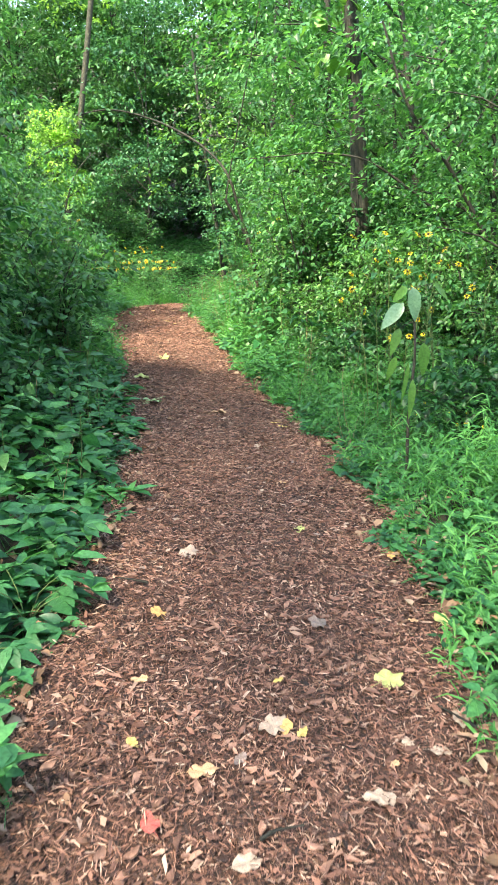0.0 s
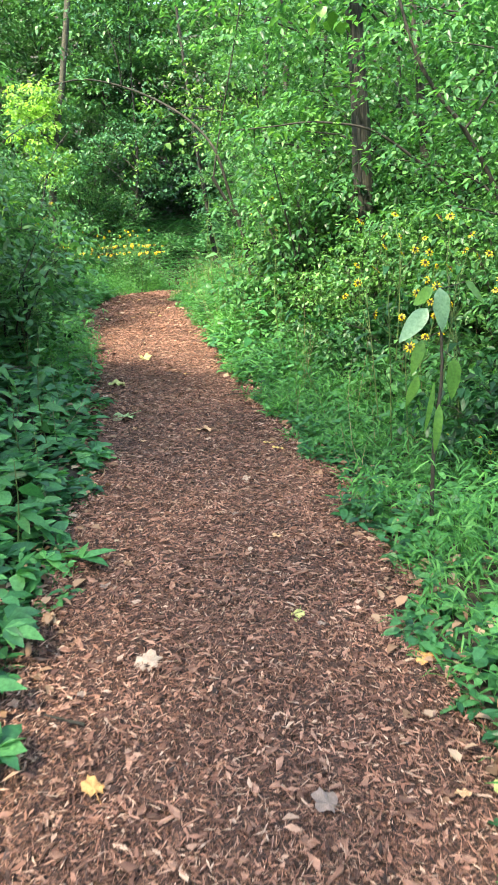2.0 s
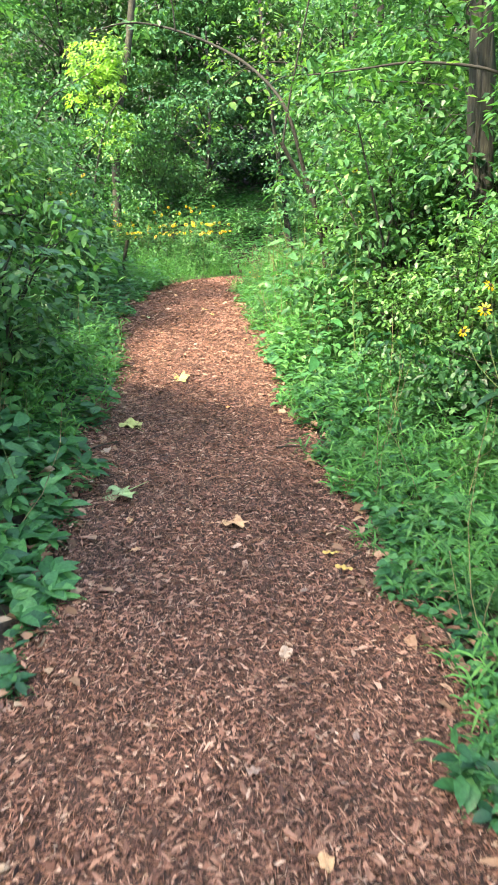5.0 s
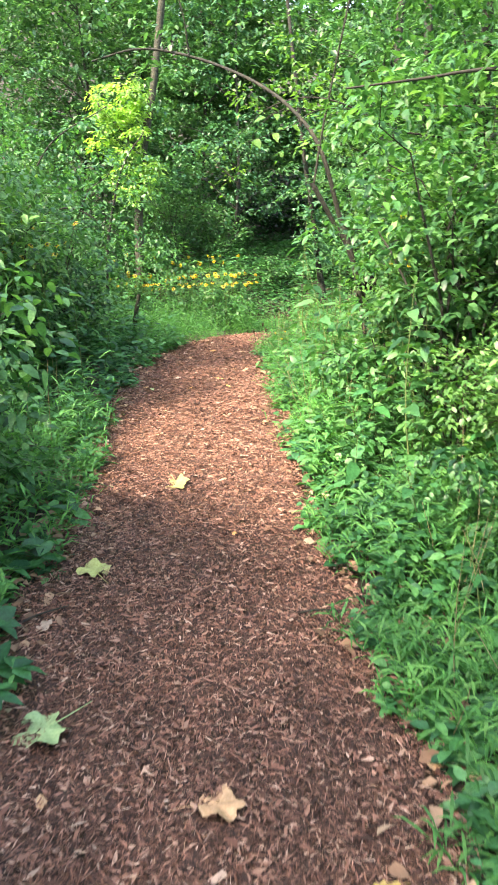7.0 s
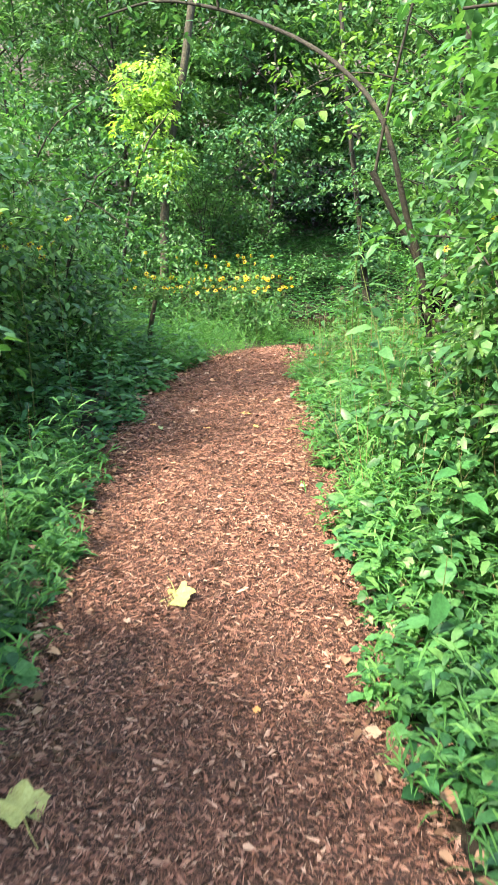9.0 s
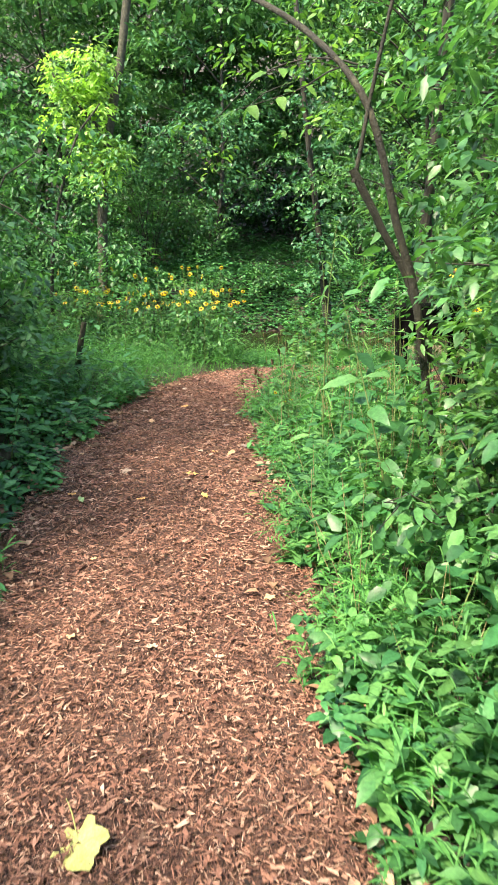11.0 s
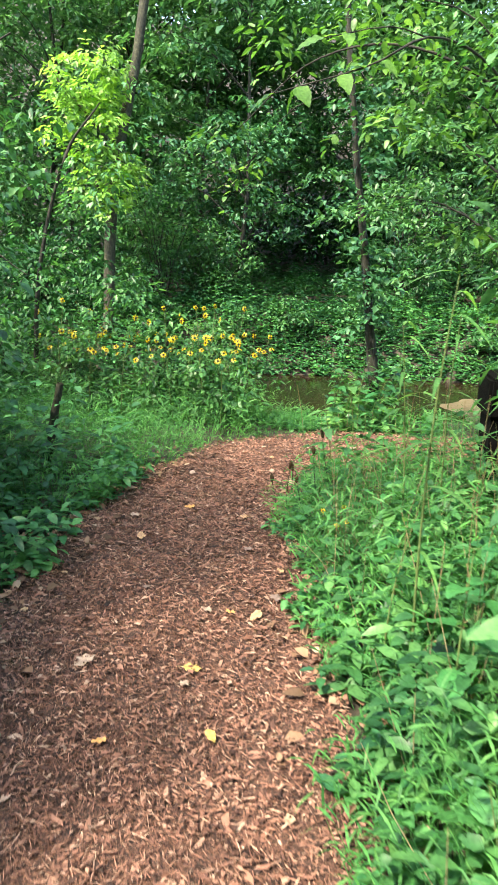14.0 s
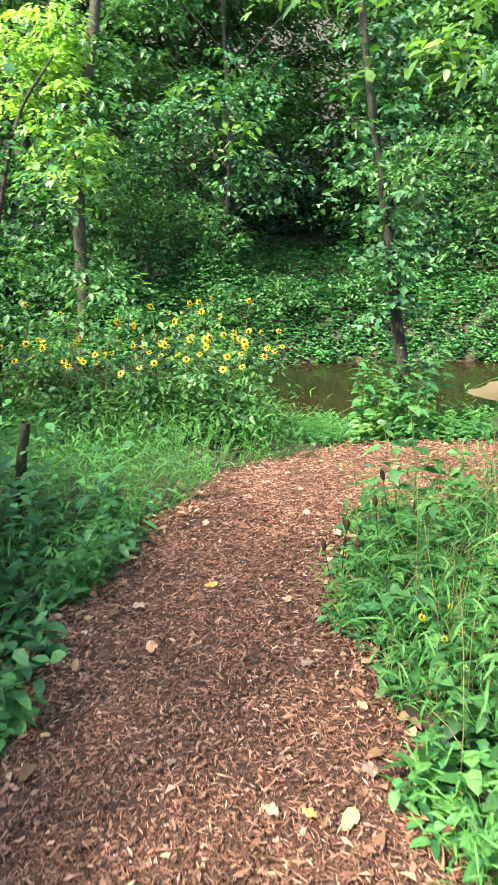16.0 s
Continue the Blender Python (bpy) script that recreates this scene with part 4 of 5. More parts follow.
def black_box():
    bm = bmesh.new()
    bmesh.ops.create_cube(bm, size=1.0, matrix=Matrix.Translation((1.3, 13.95, 0.70)) @ Matrix.Diagonal((0.62, 0.36, 0.26, 1)))
    bmesh.ops.bevel(bm, geom=bm.edges[:], offset=0.02, segments=2, affect="EDGES")
    for x in (1.06, 1.54):
        bmesh.ops.create_cube(bm, size=1.0, matrix=Matrix.Translation((x, 13.95, 0.27)) @ Matrix.Diagonal((0.08, 0.3, 0.62, 1)))
    me = bpy.data.meshes.new("black_box")
    bm.to_mesh(me)
    bm.free()
    black = plain_material("black_paint", [(0.3, (0.0015, 0.0015, 0.0015)), (0.7, (0.004, 0.004, 0.004))], 20, 0.9)
    black.node_tree.nodes["Principled BSDF"].inputs["Specular IOR Level"].default_value = 0.08
    me.materials.append(black)
    tagged(new("black_box", me), "black painted wooden box on short legs among weeds", "box")


black_box()


# ---- the drooping sapling by the path ----
def drooping_sapling():
    root = new("drooping_sapling")
    wood = Soup()
    st = curve_points([(1.45, 4.42, -0.24), (1.44, 4.44, 0.3), (1.46, 4.45, 0.66), (1.43, 4.45, 0.98), (1.42, 4.45, 1.06)], 14)
    tube(wood, st, np.linspace(0.011, 0.005, 14), 7, 0.08)
    for a, b in (((1.43, 4.45, 0.97), (1.36, 4.43, 0.96)), ((1.44, 4.45, 0.86), (1.35, 4.42, 0.83)), ((1.45, 4.45, 0.78), (1.50, 4.42, 0.74)), ((1.42, 4.45, 1.05), (1.55, 4.47, 1.08))):
        tube(wood, np.array([a, b]), [0.003, 0.002], 4)
    part("stem", wood.mesh("sapling_stem", M_TWIG), root)
    for p, d, ln, wd in (((1.42, 4.44, 1.06), (0.12, -0.15, -0.8), 0.20, 0.092), ((1.37, 4.43, 0.97), (-0.55, -0.2, -0.55), 0.20, 0.088), ((1.40, 4.46, 1.05), (-0.35, 0.3, -0.3), 0.13, 0.08),
                         ((1.35, 4.42, 0.83), (-0.25, -0.15, -0.85), 0.17, 0.06), ((1.50, 4.42, 0.74), (0.05, -0.1, -0.95), 0.2, 0.08), ((1.34, 4.42, 0.66), (-0.3, 0, -0.9), 0.16, 0.05),
                         ((1.55, 4.47, 1.08), (0.6, 0.1, -0.5), 0.15, 0.055), ((1.45, 4.43, 0.52), (-0.05, -0.2, -0.95), 0.24, 0.05), ((1.42, 4.43, 0.62), (-0.12, -0.1, -0.97), 0.26, 0.03)):
        g = Soup()
        broad_leaf(g, np.array(p), d, np.array([0.1, -0.75, 0.7]), ln, wd, 0.15, 8)
        # the two widest blades have the sky's sheen in their colour
        part("leaf", g.mesh("sapling_leaf", M_SKY_SHEEN if wd > 0.085 else M_BRIGHT), root)
    root.matrix_world = pose(-0.10, 0, 0.06)
    return tagged(root, "young sapling with large drooping green leaves, two tinted with sky sheen", "sapling")


drooping_sapling()


def overhanging_branch():
    """A thin branch that reaches out from the bank tree, with a few large soft leaves at its end."""
    root = new("overhanging_branch")
    wood = Soup()
    main = curve_points([(1.45, 15.5, 2.52), (0.95, 14.6, 2.75), (0.45, 13.5, 2.66), (0.1, 13.1, 2.44), (-0.34, 13.0, 2.30)], 18)
    tube(wood, main, np.linspace(0.011, 0.003, 18), 6, 0.06)
    side = curve_points([main[9], (0.2, 13.3, 2.66), (-0.12, 13.05, 2.55)], 7)
    tube(wood, side, np.linspace(0.005, 0.002, 7), 5)
    part("stem", wood.mesh("branch_stem", M_TWIG), root)
    for p, d, ln, wd in ((main[17], (-0.7, -0.3, -0.3), 0.15, 0.085), (main[16], (0.3, -0.5, -0.35), 0.14, 0.09), (main[16], (-0.5, 0.3, -0.6), 0.13, 0.075), (main[14], (0.2, -0.6, -0.45), 0.13, 0.08),
                         (main[13], (-0.3, -0.6, 0.1), 0.12, 0.07), (main[12], (0.6, -0.2, -0.4), 0.11, 0.065), (side[6], (-0.8, -0.2, -0.15), 0.14, 0.08), (side[5], (0.1, -0.7, -0.3), 0.12, 0.07), (side[4], (-0.4, 0.6, 0.0), 0.11, 0.06)):
        g = Soup()
        broad_leaf(g, np.array(p), d, np.array([0.0, -0.4, 0.9]) + rng.normal(0, 0.15, 3), ln, wd, 0.3, 9)
        part("leaf", g.mesh("branch_leaf", M_BRIGHT), root)
    return tagged(root, "thin branch with large bright green leaves over the path", "branch")


overhanging_branch()


def lobed_leaf(soup, c, d, u, size, lobes=5):
    """A hand-shaped leaf of pointed lobes that fan out from one stalk."""
    d = unit(np.asarray(d, float))
    side = unit(np.cross(d, u))
    for k, b in enumerate(np.linspace(-1.25, 1.25, lobes)):
        broad_leaf(soup, np.asarray(c, float) + np.array([0, 0, 0.001 * k]), d * math.cos(b) + side * math.sin(b), u, size * (1 - 0.25 * abs(b)), size * 0.36, 0.25, 7)


def low_lobed_plant(x, y, size):
    root = new("low_plant")
    wood = Soup()
    tips = []
    for a in rng.uniform(0, 6.28, 5):
        tip = np.array([math.cos(a) * size * 0.7, math.sin(a) * size * 0.7, size * rng.uniform(0.5, 1.1)])
        tube(wood, curve_points([(0, 0, 0), tip * [0.4, 0.4, 0.7], tip], 5), np.linspace(0.003, 0.0015, 5), 4)
        tips.append((tip, a))
    part("stem", wood.mesh("low_plant_stem", M_STEM), root)
    for tip, a in tips:
        g = Soup()
        lobed_leaf(g, tip, (math.cos(a), math.sin(a), -0.1), np.array([0, 0, 1.0]) + rng.normal(0, 0.2, 3), size * 0.75)
        part("leaf", g.mesh("low_plant_leaf", M_BIG), root)
    root.matrix_world = stand(x, y)
    return tagged(root, "low plant with large lobed green leaves", "plant", "lobed plants")


for x, y, sz in ((-0.58, 2.72, 0.2), (-0.66, 2.45, 0.17), (-0.78, 2.8, 0.14), (-0.66, 3.5, 0.12), (-0.72, 4.3, 0.13), (1.22, 2.2, 0.12), (0.75, 8.45, 0.15), (0.62, 9.2, 0.16), (0.5, 9.85, 0.15)):
    low_lobed_plant(x, y, sz)


# ---- yellow coneflowers ----
def flower_parts(size):
    pet, cen = Soup(), Soup()
    n = 9
    a = np.linspace(0, 2 * np.pi, n, endpoint=False) + rng.normal(0, 0.08, n)
    d = np.stack([np.cos(a), np.sin(a), np.full(n, -0.12)], 1)
    leaves(pet, d * size * 0.18, d, np.tile([0, 0, 1.0], (n, 1)), size * 0.5, size * 0.2, 0.12, 0.1, True, 0.6)
    t = np.linspace(0, np.pi * 0.5, 4)
    ring = np.array([(math.cos(b) * math.cos(q) * size * 0.2, math.sin(b) * math.cos(q) * size * 0.2, math.sin(q) * size * 0.2) for q in t[:-1] for b in np.linspace(0, 2 * np.pi, 8, endpoint=False)] + [(0, 0, size * 0.2)])
    f = [[r * 8 + k, r * 8 + (k + 1) % 8, (r + 1) * 8 + (k + 1) % 8, (r + 1) * 8 + k] for r in range(2) for k in range(8)]
    cen.add(ring, f)
    cen.f.append(np.array([[16 + k, 16 + (k + 1) % 8, 24] for k in range(8)]))
    return pet.mesh("petals", M_YELLOW), cen.mesh("flower_centre", M_CONE)


FLOWERS = [flower_parts(0.048), flower_parts(0.04)]


def coneflower(h, heads, facing):
    root = new("coneflower")
    wood, green = Soup(), Soup()
    a = rng.uniform(0, 6.28)
    main = curve_points([(0, 0, 0), (0.03 * math.cos(a), 0.03 * math.sin(a), h * 0.4), (0.08 * math.cos(a), 0.08 * math.sin(a), h * 0.75)], 8)
    tube(wood, main, np.linspace(0.005, 0.003, 8), 5)
    tops = []
    for k in range(heads):
        b = a + k * 2.4
        s0 = main[5 + k % 3]
        tip = s0 + np.array([math.cos(b) * 0.16, math.sin(b) * 0.16, h * rng.uniform(0.14, 0.3)])
        tube(wood, curve_points([s0, (s0 + tip) / 2 + [0.02 * math.cos(b), 0.02 * math.sin(b), -0.02], tip], 5), np.linspace(0.003, 0.0018, 5), 4)
        tops.append(tip)
    for j in range(9):
        p = main[min(7, 1 + j * 7 // 9)]
        az = a + j * 2.4
        broad_leaf(green, p, (math.cos(az), math.sin(az), 0.1), np.array([0, 0, 1.0]) + rng.normal(0, 0.2, 3), rng.uniform(0.09, 0.15), rng.uniform(0.03, 0.05), 0.4, 5)
    part("stem", wood.mesh("coneflower_stem", M_STEM), root)
    part("foliage", green.mesh("coneflower_foliage", M_SHRUB), root)
    for k, tip in enumerate(tops):
        pet, cen = FLOWERS[k % 2]
        head = part("flower", pet, root, "yellow ray petals")
        part("centre", cen, head, "dark brown cone")
        head.matrix_local = Matrix.Translation(tip) @ Euler((radians(rng.uniform(25, 75)), radians(rng.normal(0, 20)), radians(facing + rng.normal(0, 40)))).to_matrix().to_4x4()
    return tagged(root, "coneflower with yellow petals round dark centres", "flower", "coneflowers")


CONES = [coneflower(1.5, 4, 0), coneflower(1.2, 3, 10), coneflower(0.9, 4, -15), coneflower(1.75, 4, 5)]
SPOTS = [(1.47, 6.05), (1.40, 5.45), (1.45, 5.2), (1.85, 5.5), (1.65, 5.5), (1.92, 5.7), (-1.75, 10.5), (-1.95, 10.8), (-1.6, 10.85), (1.15, 10.9), (1.05, 10.6), (1.35, 10.75)]
SPOTS += scatter(24, -2.7, -0.6, 15.6, 16.7, 0.13, lambda x, y: x < xl(y) - 0.1 or y > 16.25)
for n, (x, y) in enumerate(SPOTS):
    k = (0, 3, 1, 0, 3, 3)[n] if n < 6 else (3 if n < 9 else 0 if n < 12 else 2 if n % 3 else 1)
    copy_thing(CONES[k], stand(x, y, rng.normal(0, 30), 4))
for c in CONES:
    c.matrix_world = stand(*scatter(1, 1.5, 2.8, 5.4, 7.2, 0.2, lambda x, y: True)[0], 0.0, 4)

# small late flowers low in the grass
for x, y in ((0.05, 12.7), (1.85, 5.0), (2.1, 5.3), (1.7, 5.5), (1.95, 4.6)):
    copy_thing(CONES[2], stand(x, y, rng.normal(0, 30), 6) @ Matrix.Scale(0.42, 4))

# bushy weeds under the bank flowers
for x, y in scatter(14, -3.8, -0.95, 16.2, 17.0, 0.3, lambda x, y: True):
    shrub_at(int(rng.choice([0, 3, 0])), x, y, rng.uniform(0.7, 1.0))
for x, y in scatter(16, 0.0, 0.8, 16.3, 17.0, 0.1, lambda x, y: True):
    weed_at(int(rng.choice([1, 3, 0])), x, y, rng.uniform(0.7, 1.0))


# ---- tall stalk, seed heads, grass stems ----
def tall_stalk(x, y, h):
    root = new("tall_stalk")
    wood, green = Soup(), Soup()
    st = curve_points([(0, 0, 0), (0.01, 0, h * 0.35), (-0.01, 0.02, h * 0.7), (-0.05, 0.02, h)], 14)
    tube(wood, st, np.linspace(0.0055, 0.002, 14), 6)
    for j in range(15):
        q = 0.3 + 0.7 * j / 14
        p = np.array([np.interp(q * 13, np.arange(14), st[:, c]) for c in range(3)])
        az = j * 2.3
        broad_leaf(green, p, (math.cos(az), math.sin(az), 0.5), np.array([0, 0, 1.0]), rng.uniform(0.13, 0.21), rng.uniform(0.014, 0.024), 0.9, 7)
    part("stem", wood.mesh("stalk_stem", M_STEM), root)
    part("foliage", green.mesh("stalk_foliage", M_PALE), root)
    root.matrix_world = stand(x, y)
    return tagged(root, "tall weed stalk with long drooping pale leaves", "weed", "tall stalks")


for x, y, h in ((0.32, 11.58, 1.5), (0.36, 12.6, 1.25), (0.62, 13.0, 1.3), (0.85, 12.4, 1.2), (-1.75, 9.4, 1.1), (0.95, 9.9, 1.4)):
    tall_stalk(x, y, h)


def seed_head(x, y, h):
    root = new("seed_head_stalk")
    wood, head = Soup(), Soup()
    tube(wood, curve_points([(0, 0, 0), (0.02, 0, h * 0.5), (0.01, 0.01, h)], 5), np.linspace(0.003, 0.002, 5), 4)
    t = np.linspace(0, 1, 7)
    tube(head, np.stack([0.01 + 0 * t, 0.01 + 0 * t, h - 0.01 + 0.055 * t], 1), 0.0125 * np.sin(np.pi * (0.08 + 0.88 * t)) ** 0.6, 7, 0.12)
    part("stem", wood.mesh("seed_stem", M_TWIG), root)
    part("seed_head", head.mesh("seed_head", M_CONE), root)
    root.matrix_world = stand(x, y, lean=10)
    tagged(root, "dry stalk with a dark brown bristly seed head", "seed head", "seed heads")


for x, y, h in ((-0.28, 13.35, 0.28), (-0.22, 13.5, 0.36), (-0.14, 13.3, 0.3), (-0.02, 13.6, 0.42), (0.08, 13.75, 0.48), (-0.18, 13.75, 0.26)):
    seed_head(x, y, h)


def dry_stems(name, n, x0, x1, y0, y1, label):
    """Thin pale dry stems leaning every way through the weeds."""
    s = Soup()
    for _ in range(n):
        x, y = rng.uniform(x0, x1), rng.uniform(y0, y1)
        if x < xr(y) + 0.1 and x > xl(y) - 0.1:
            continue
        a, ln = rng.uniform(0, 6.28), rng.uniform(0.3, 0.9)
        up = rng.uniform(0.5, 1.0)
        b = np.array([x, y, float(ground_z(x, y)) - 0.01])
        tip = b + np.array([math.cos(a) * (1 - up), math.sin(a) * (1 - up), up]) * ln
        tube(s, curve_points([b, (b + tip) / 2 + rng.normal(0, 0.03, 3), tip], 4), [0.0025, 0.002, 0.0016, 0.001], 3)
    tagged(new(name, s.mesh(name, M_STRAW)), label, "stems", kind="stuff")


M_STRAW = plain_material("dry_stem", [(0.3, (0.16, 0.12, 0.06)), (0.7, (0.34, 0.28, 0.15))], 30)
dry_stems("dry_stems", 460, -0.2, 1.6, 9.5, 14.4, "thin pale dry stems among the weeds")
dry_stems("dry_stems", 120, 0.9, 3.0, 5.0, 10.0, "thin pale dry stems among the shrubs")
dry_stems("dry_stems", 90, -2.8, -0.6, 3.0, 10.0, "thin pale dry stems among the weeds")


# ---- fallen leaves on the path ----
def dry_leaf_material(name, a, b):
    return plain_material(name, [(0.3, a), (0.7, b)], 25, 0.7, 0.3, 120)


LEAF_COLOURS = {"yellow_green": dry_leaf_material("yellow_green_leaf", (0.32, 0.34, 0.10), (0.46, 0.48, 0.18)), "green": dry_leaf_material("fallen_green_leaf", (0.20, 0.34, 0.14), (0.34, 0.46, 0.22)),
                "tan": dry_leaf_material("tan_leaf", (0.42, 0.24, 0.12), (0.60, 0.38, 0.22)), "pale": dry_leaf_material("pale_leaf", (0.32, 0.22, 0.16), (0.46, 0.35, 0.27)),
                "yellow": dry_leaf_material("yellow_leaf", (0.44, 0.30, 0.07), (0.56, 0.42, 0.15)), "grey_brown": dry_leaf_material("grey_brown_leaf", (0.16, 0.11, 0.09), (0.28, 0.20, 0.17)),
                "orange": dry_leaf_material("orange_leaf", (0.50, 0.24, 0.07), (0.66, 0.38, 0.15)), "red": dry_leaf_material("red_leaf", (0.42, 0.06, 0.05), (0.58, 0.13, 0.10))}


def fallen_leaf_mesh(colour, lobed):
    s = Soup()
    n = 36
    a = np.linspace(0, 2 * np.pi, n, endpoint=False)
    if lobed:
        r = 0.5 * (0.70 + 0.24 * np.abs(np.cos(2.5 * (a - np.pi))) ** 1.1 + 0.05 * np.cos(13 * a + 1)) * (0.9 + 0.14 * np.cos(a - np.pi)) * (1 - 0.35 * np.exp(-((a) / 0.35) ** 2) - 0.35 * np.exp(-((a - 2 * np.pi) / 0.35) ** 2))
    else:
        ex, ey = 0.5 * np.cos(a), 0.29 * np.sin(a) * np.abs(np.sin(a)) ** 0.35 * (1 + 0.28 * np.cos(a))
        r = np.hypot(ex, ey)
        a = np.arctan2(ey, ex)
    r = r * (1 + rng.normal(0, 0.04, n))
    curl = rng.uniform(0.1, 0.4)
    rim = np.stack([r * np.cos(a), r * np.sin(a), curl * r * r * np.cos(2 * a + rng.uniform(0, 6)) + 0.06 * np.sin(5 * a)], 1)
    mid = rim * [0.55, 0.55, 0.35]
    v = np.vstack([rim, mid, [[0, 0, 0]]])
    k = np.arange(n)[:, None]
    nxt = (k + 1) % n
    s.add(v, np.hstack([k, nxt, nxt + n, k + n]))
    s.f.append(np.hstack([k + n, nxt + n, np.full_like(k, 2 * n)]))
    me = s.mesh("fallen_leaf", LEAF_COLOURS[colour])
    stalk = Soup()
    tube(stalk, curve_points([(0.1, 0, 0.0), (0.5, 0.02, 0.03), (0.8, 0.08, 0.02)], 5), np.linspace(0.012, 0.006, 5), 4)
    return me, stalk.mesh("leaf_stalk", LEAF_COLOURS[colour])


LEAF_MESHES = {(c, l): fallen_leaf_mesh(c, l) for c in LEAF_COLOURS for l in (True, False)}


def fallen_leaf(colour, lobed, x, y, size):
    blade, stalk = LEAF_MESHES[(colour, lobed)]
    root = new("fallen_leaf", blade)
    part("stalk", stalk, root)
    root.matrix_world = pose(x, y, float(ground_z(x, y)) + 0.032, rng.normal(0, 7), rng.normal(0, 7), rng.uniform(0, 360)) @ Matrix.Scale(size, 4)
    tagged(root, "fallen %s leaf lying on the wood mulch" % colour.replace("_", " "), "leaf", "fallen leaves")


for row in (("yellow_green", True, -0.40, 8.82, 0.20), ("yellow_green", True, -0.53, 7.54, 0.19), ("green", True, -0.36, 6.43, 0.22), ("tan", True, 0.21, 6.21, 0.17), ("pale", True, 0.04, 3.31, 0.12), ("yellow_green", False, 0.58, 3.61, 0.09),
            ("yellow_green", True, 0.71, 2.24, 0.12), ("grey_brown", True, 0.545, 2.64, 0.10), ("orange", True, -0.07, 2.71, 0.08), ("yellow", False, 0.67, 6.03, 0.08), ("pale", False, 0.47, 5.2, 0.08), ("tan", False, 0.57, 4.35, 0.07)):
    fallen_leaf(*row)
for row in (("pale", True, 0.31, 2.05, 0.11), ("tan", False, 0.1, 1.85, 0.10), ("red", False, -0.03, 1.66, 0.08), ("pale", False, 0.57, 1.73, 0.09), ("pale", False, 0.79, 1.9, 0.07), ("pale", False, 0.89, 2.04, 0.09),
            ("yellow", False, 1.01, 1.8, 0.08), ("yellow", False, -0.1, 1.96, 0.05), ("yellow", False, 0.35, 2.27, 0.04), ("pale", False, 0.21, 1.53, 0.08), ("yellow_green", False, 0.86, 1.46, 0.07), ("tan", False, -0.11, 2.28, 0.07),
            ("yellow_green", True, 1.04, 2.66, 0.10), ("orange", True, 1.0, 3.3, 0.10), ("yellow", False, 0.4, 2.01, 0.05)):
    fallen_leaf(*row)
for row in (("pale", False, -0.91, 11.6, 0.09), ("yellow", False, -0.49, 11.62, 0.08), ("yellow", False, -0.36, 11.21, 0.06), ("green", False, -1.06, 11.13, 0.06), ("orange", False, -0.72, 11.15, 0.05), ("pale", False, -1.14, 13.31, 0.07),
            ("tan", False, -0.29, 12.06, 0.08), ("orange", False, -0.4, 12.08, 0.06), ("pale", False, -0.51, 12.09, 0.07), ("tan", False, -1.02, 12.97, 0.08), ("yellow", False, 0.72, 5.88, 0.08), ("tan", True, 0.86, 6.53, 0.09), ("pale", False, -0.58, 7.03, 0.09)):
    fallen_leaf(*row)
for _ in range(40):
    y = rng.uniform(1.3, 15.5)
    fallen_leaf(str(rng.choice(["tan", "pale", "grey_brown", "orange", "tan", "grey_brown"])), bool(rng.uniform() < 0.3), float(xl(y) + (xr(y) - xl(y)) * rng.uniform(0.02, 0.98)), y, rng.uniform(0.035, 0.075))


def leaf_litter(name, n, side, label):
    """Dry leaves caught along an edge of the path."""
    s = Soup()
    y = rng.uniform(1.0, 15.0, n)
    x = (xl(y) - 0.1 if side < 0 else xr(y) + 0.1) + rng.normal(0, 0.14, n)
    p = np.stack([x, y, ground_z(x, y) + 0.02 + rng.uniform(0, 0.02, n)], 1)
    a = rng.uniform(0, 6.28, n)
    leaves(s, p, np.stack([np.cos(a), np.sin(a), rng.normal(0.1, 0.2, n)], 1), up_normals(n, 0.3), rng.uniform(0.03, 0.085, n), rng.uniform(0.02, 0.05, n), 0.3, 0.25)
    tagged(new(name, s.mesh(name, M_LITTER)), label, "leaf litter", kind="stuff")


leaf_litter("leaf_litter", 1000, -1, "dry brown leaf litter along the path edge")
leaf_litter("leaf_litter", 1000, 1, "dry brown leaf litter along the path edge")


def stick(x, y, ln, turn):
    s = Soup()
    tube(s, curve_points([(-ln / 2, 0, 0), (-ln * 0.1, ln * 0.04, 0.006), (ln / 2, -ln * 0.03, 0.002)], 7), np.linspace(0.006, 0.003, 7), 6, 0.12)
    ob = new("stick", s.mesh("stick", M_TWIG))
    ob.matrix_world = pose(x, y, float(ground_z(x, y)) + 0.03, 0, 0, turn)
    tagged(ob, "short bare stick lying on the mulch", "stick", "sticks")


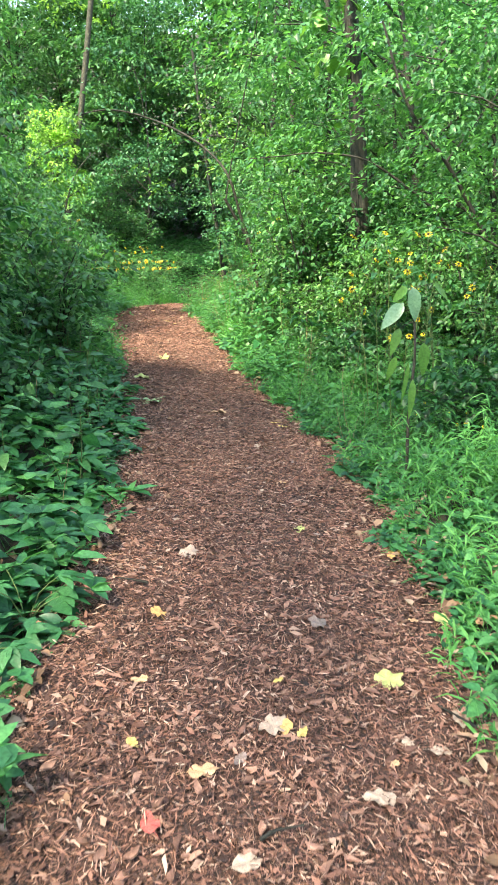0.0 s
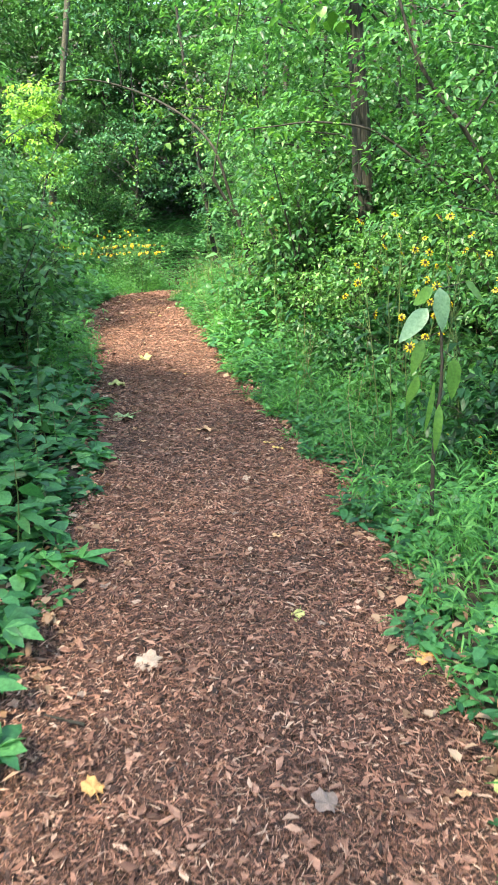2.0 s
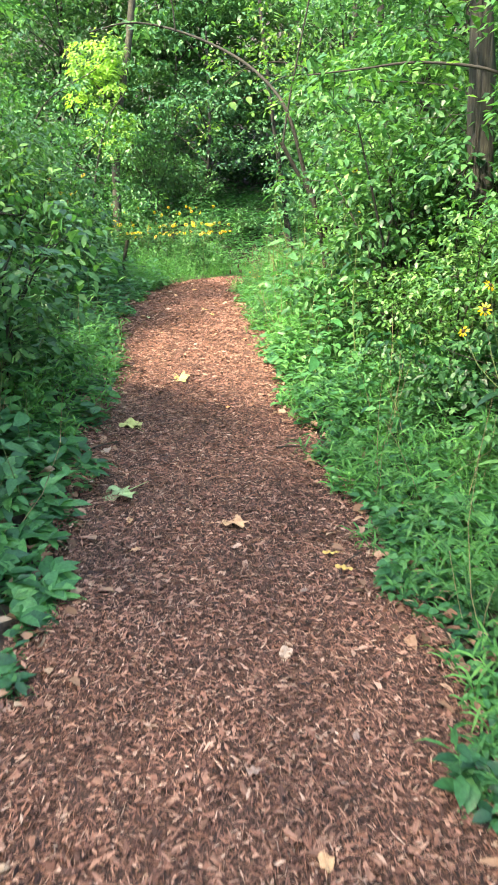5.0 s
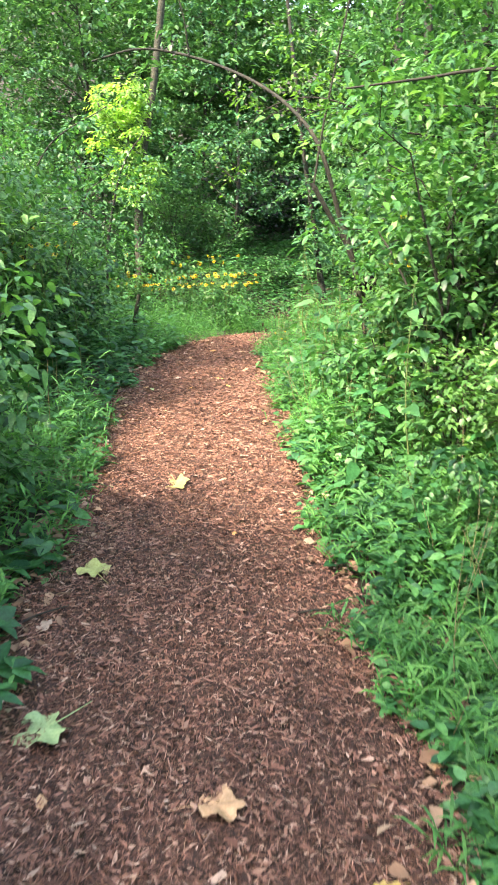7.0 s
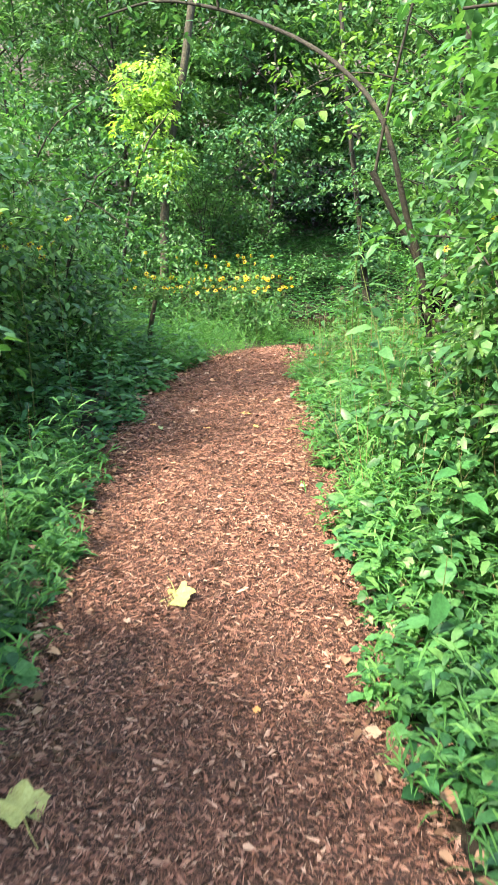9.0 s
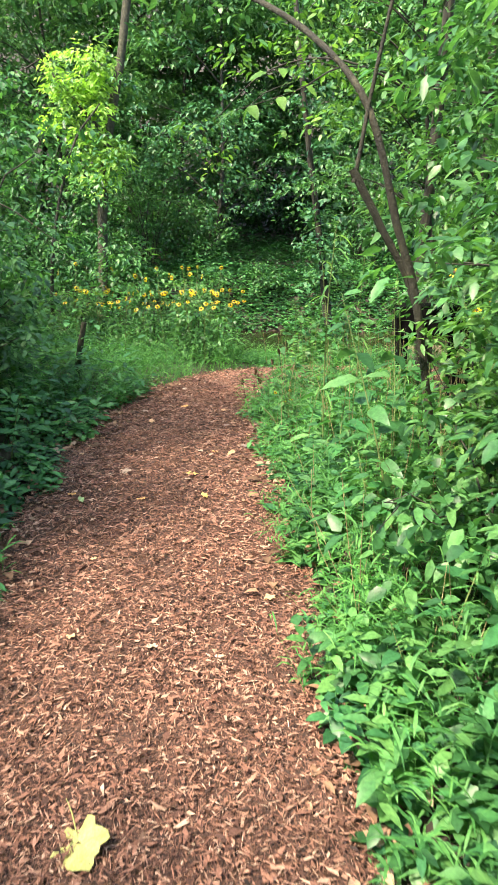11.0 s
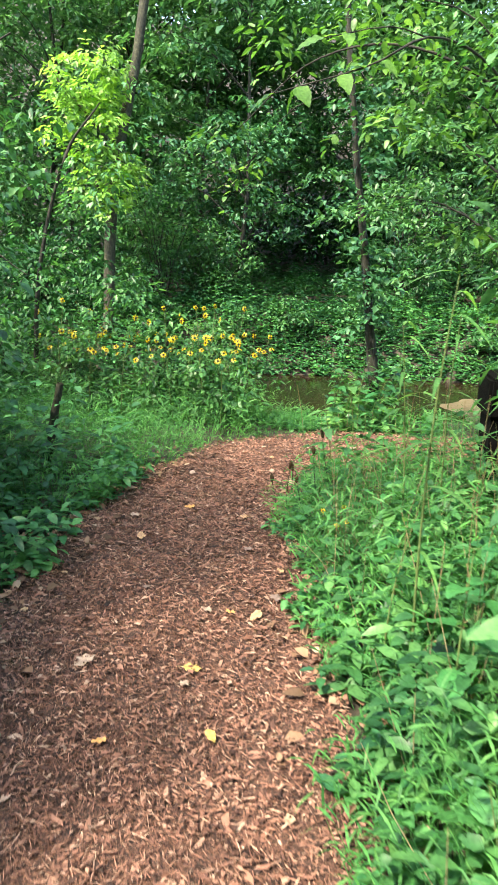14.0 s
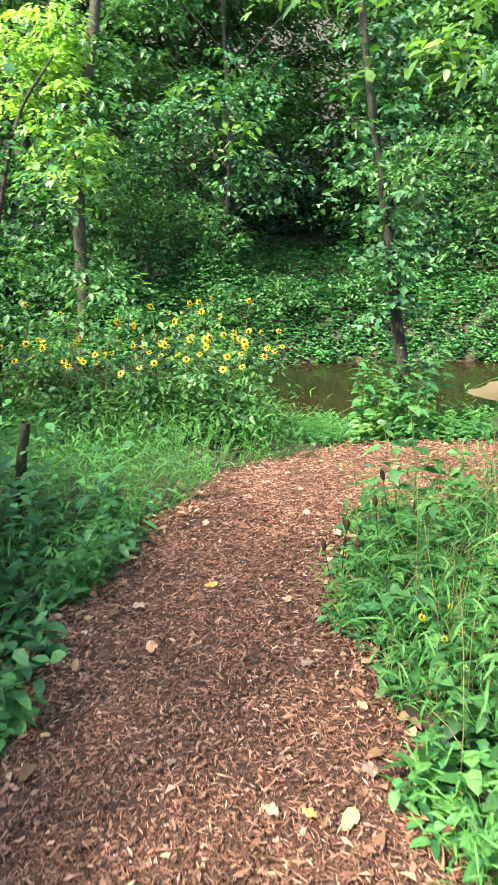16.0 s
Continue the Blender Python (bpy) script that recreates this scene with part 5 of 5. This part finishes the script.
for x, y, ln, turn in ((0.12, 11.12, 0.2, 25), (1.03, 2.3, 0.2, 100), (0.3, 1.62, 0.12, 20), (-0.3, 4.1, 0.16, 130), (0.75, 5.95, 0.22, 60), (-0.62, 7.1, 0.25, 50), (0.5, 7.4, 0.2, 10), (0.88, 2.05, 0.14, 130), (-0.2, 3.0, 0.14, 160)):
    stick(x, y, ln, turn)


# ---- larger bark flakes, pieces of the path ----
def flake_mesh():
    n = 6
    a = np.sort(rng.uniform(0, 2 * np.pi, n))
    ln, wd = rng.uniform(0.02, 0.032), rng.uniform(0.008, 0.016)
    rim = np.stack([ln * np.cos(a), wd * np.sin(a), rng.normal(0, 0.002, n)], 1)
    s = Soup()
    low = rim - [0, 0, 0.005]
    k = np.arange(n)[:, None]
    s.add(np.vstack([rim, low]), np.hstack([k, (k + 1) % n, (k + 1) % n + n, k + n])[:, ::-1])
    s.f.append(np.arange(n)[None, :])
    return s.mesh("bark_flake", M_FLAKE, False)


def flake_material():
    mat = plain_material("bark_flake", [(0.25, (0.10, 0.045, 0.03)), (0.5, (0.22, 0.11, 0.075)), (0.75, (0.34, 0.19, 0.13))], 30, 0.85, 0.5, 150)
    nodes, links = mat.node_tree.nodes, mat.node_tree.links
    bsdf = nodes["Principled BSDF"]
    info = nodes.new("ShaderNodeObjectInfo")
    r = ramp(nodes, [(0.0, (0.5, 0.45, 0.45)), (0.6, (1.0, 1.0, 1.0)), (1.0, (1.5, 1.55, 1.6))])
    links.new(info.outputs["Random"], r.inputs[0])
    src = bsdf.inputs["Base Color"].links[0].from_socket
    links.new(mix_rgb(nodes, links, 1.0, src, r.outputs[0], "MULTIPLY"), bsdf.inputs["Base Color"])
    return mat


M_FLAKE = flake_material()
FLAKES = [flake_mesh() for _ in range(14)]
for n in range(300):
    y = rng.uniform(1.3, 4.6)
    x = float(xl(y) + (xr(y) - xl(y)) * rng.uniform(0.03, 0.97))
    ob = new("bark_flake", FLAKES[n % 14])
    ob.parent = path
    ob.matrix_world = pose(x, y, float(ground_z(x, y)) + 0.03, rng.normal(0, 12), rng.normal(0, 12), rng.uniform(0, 360))
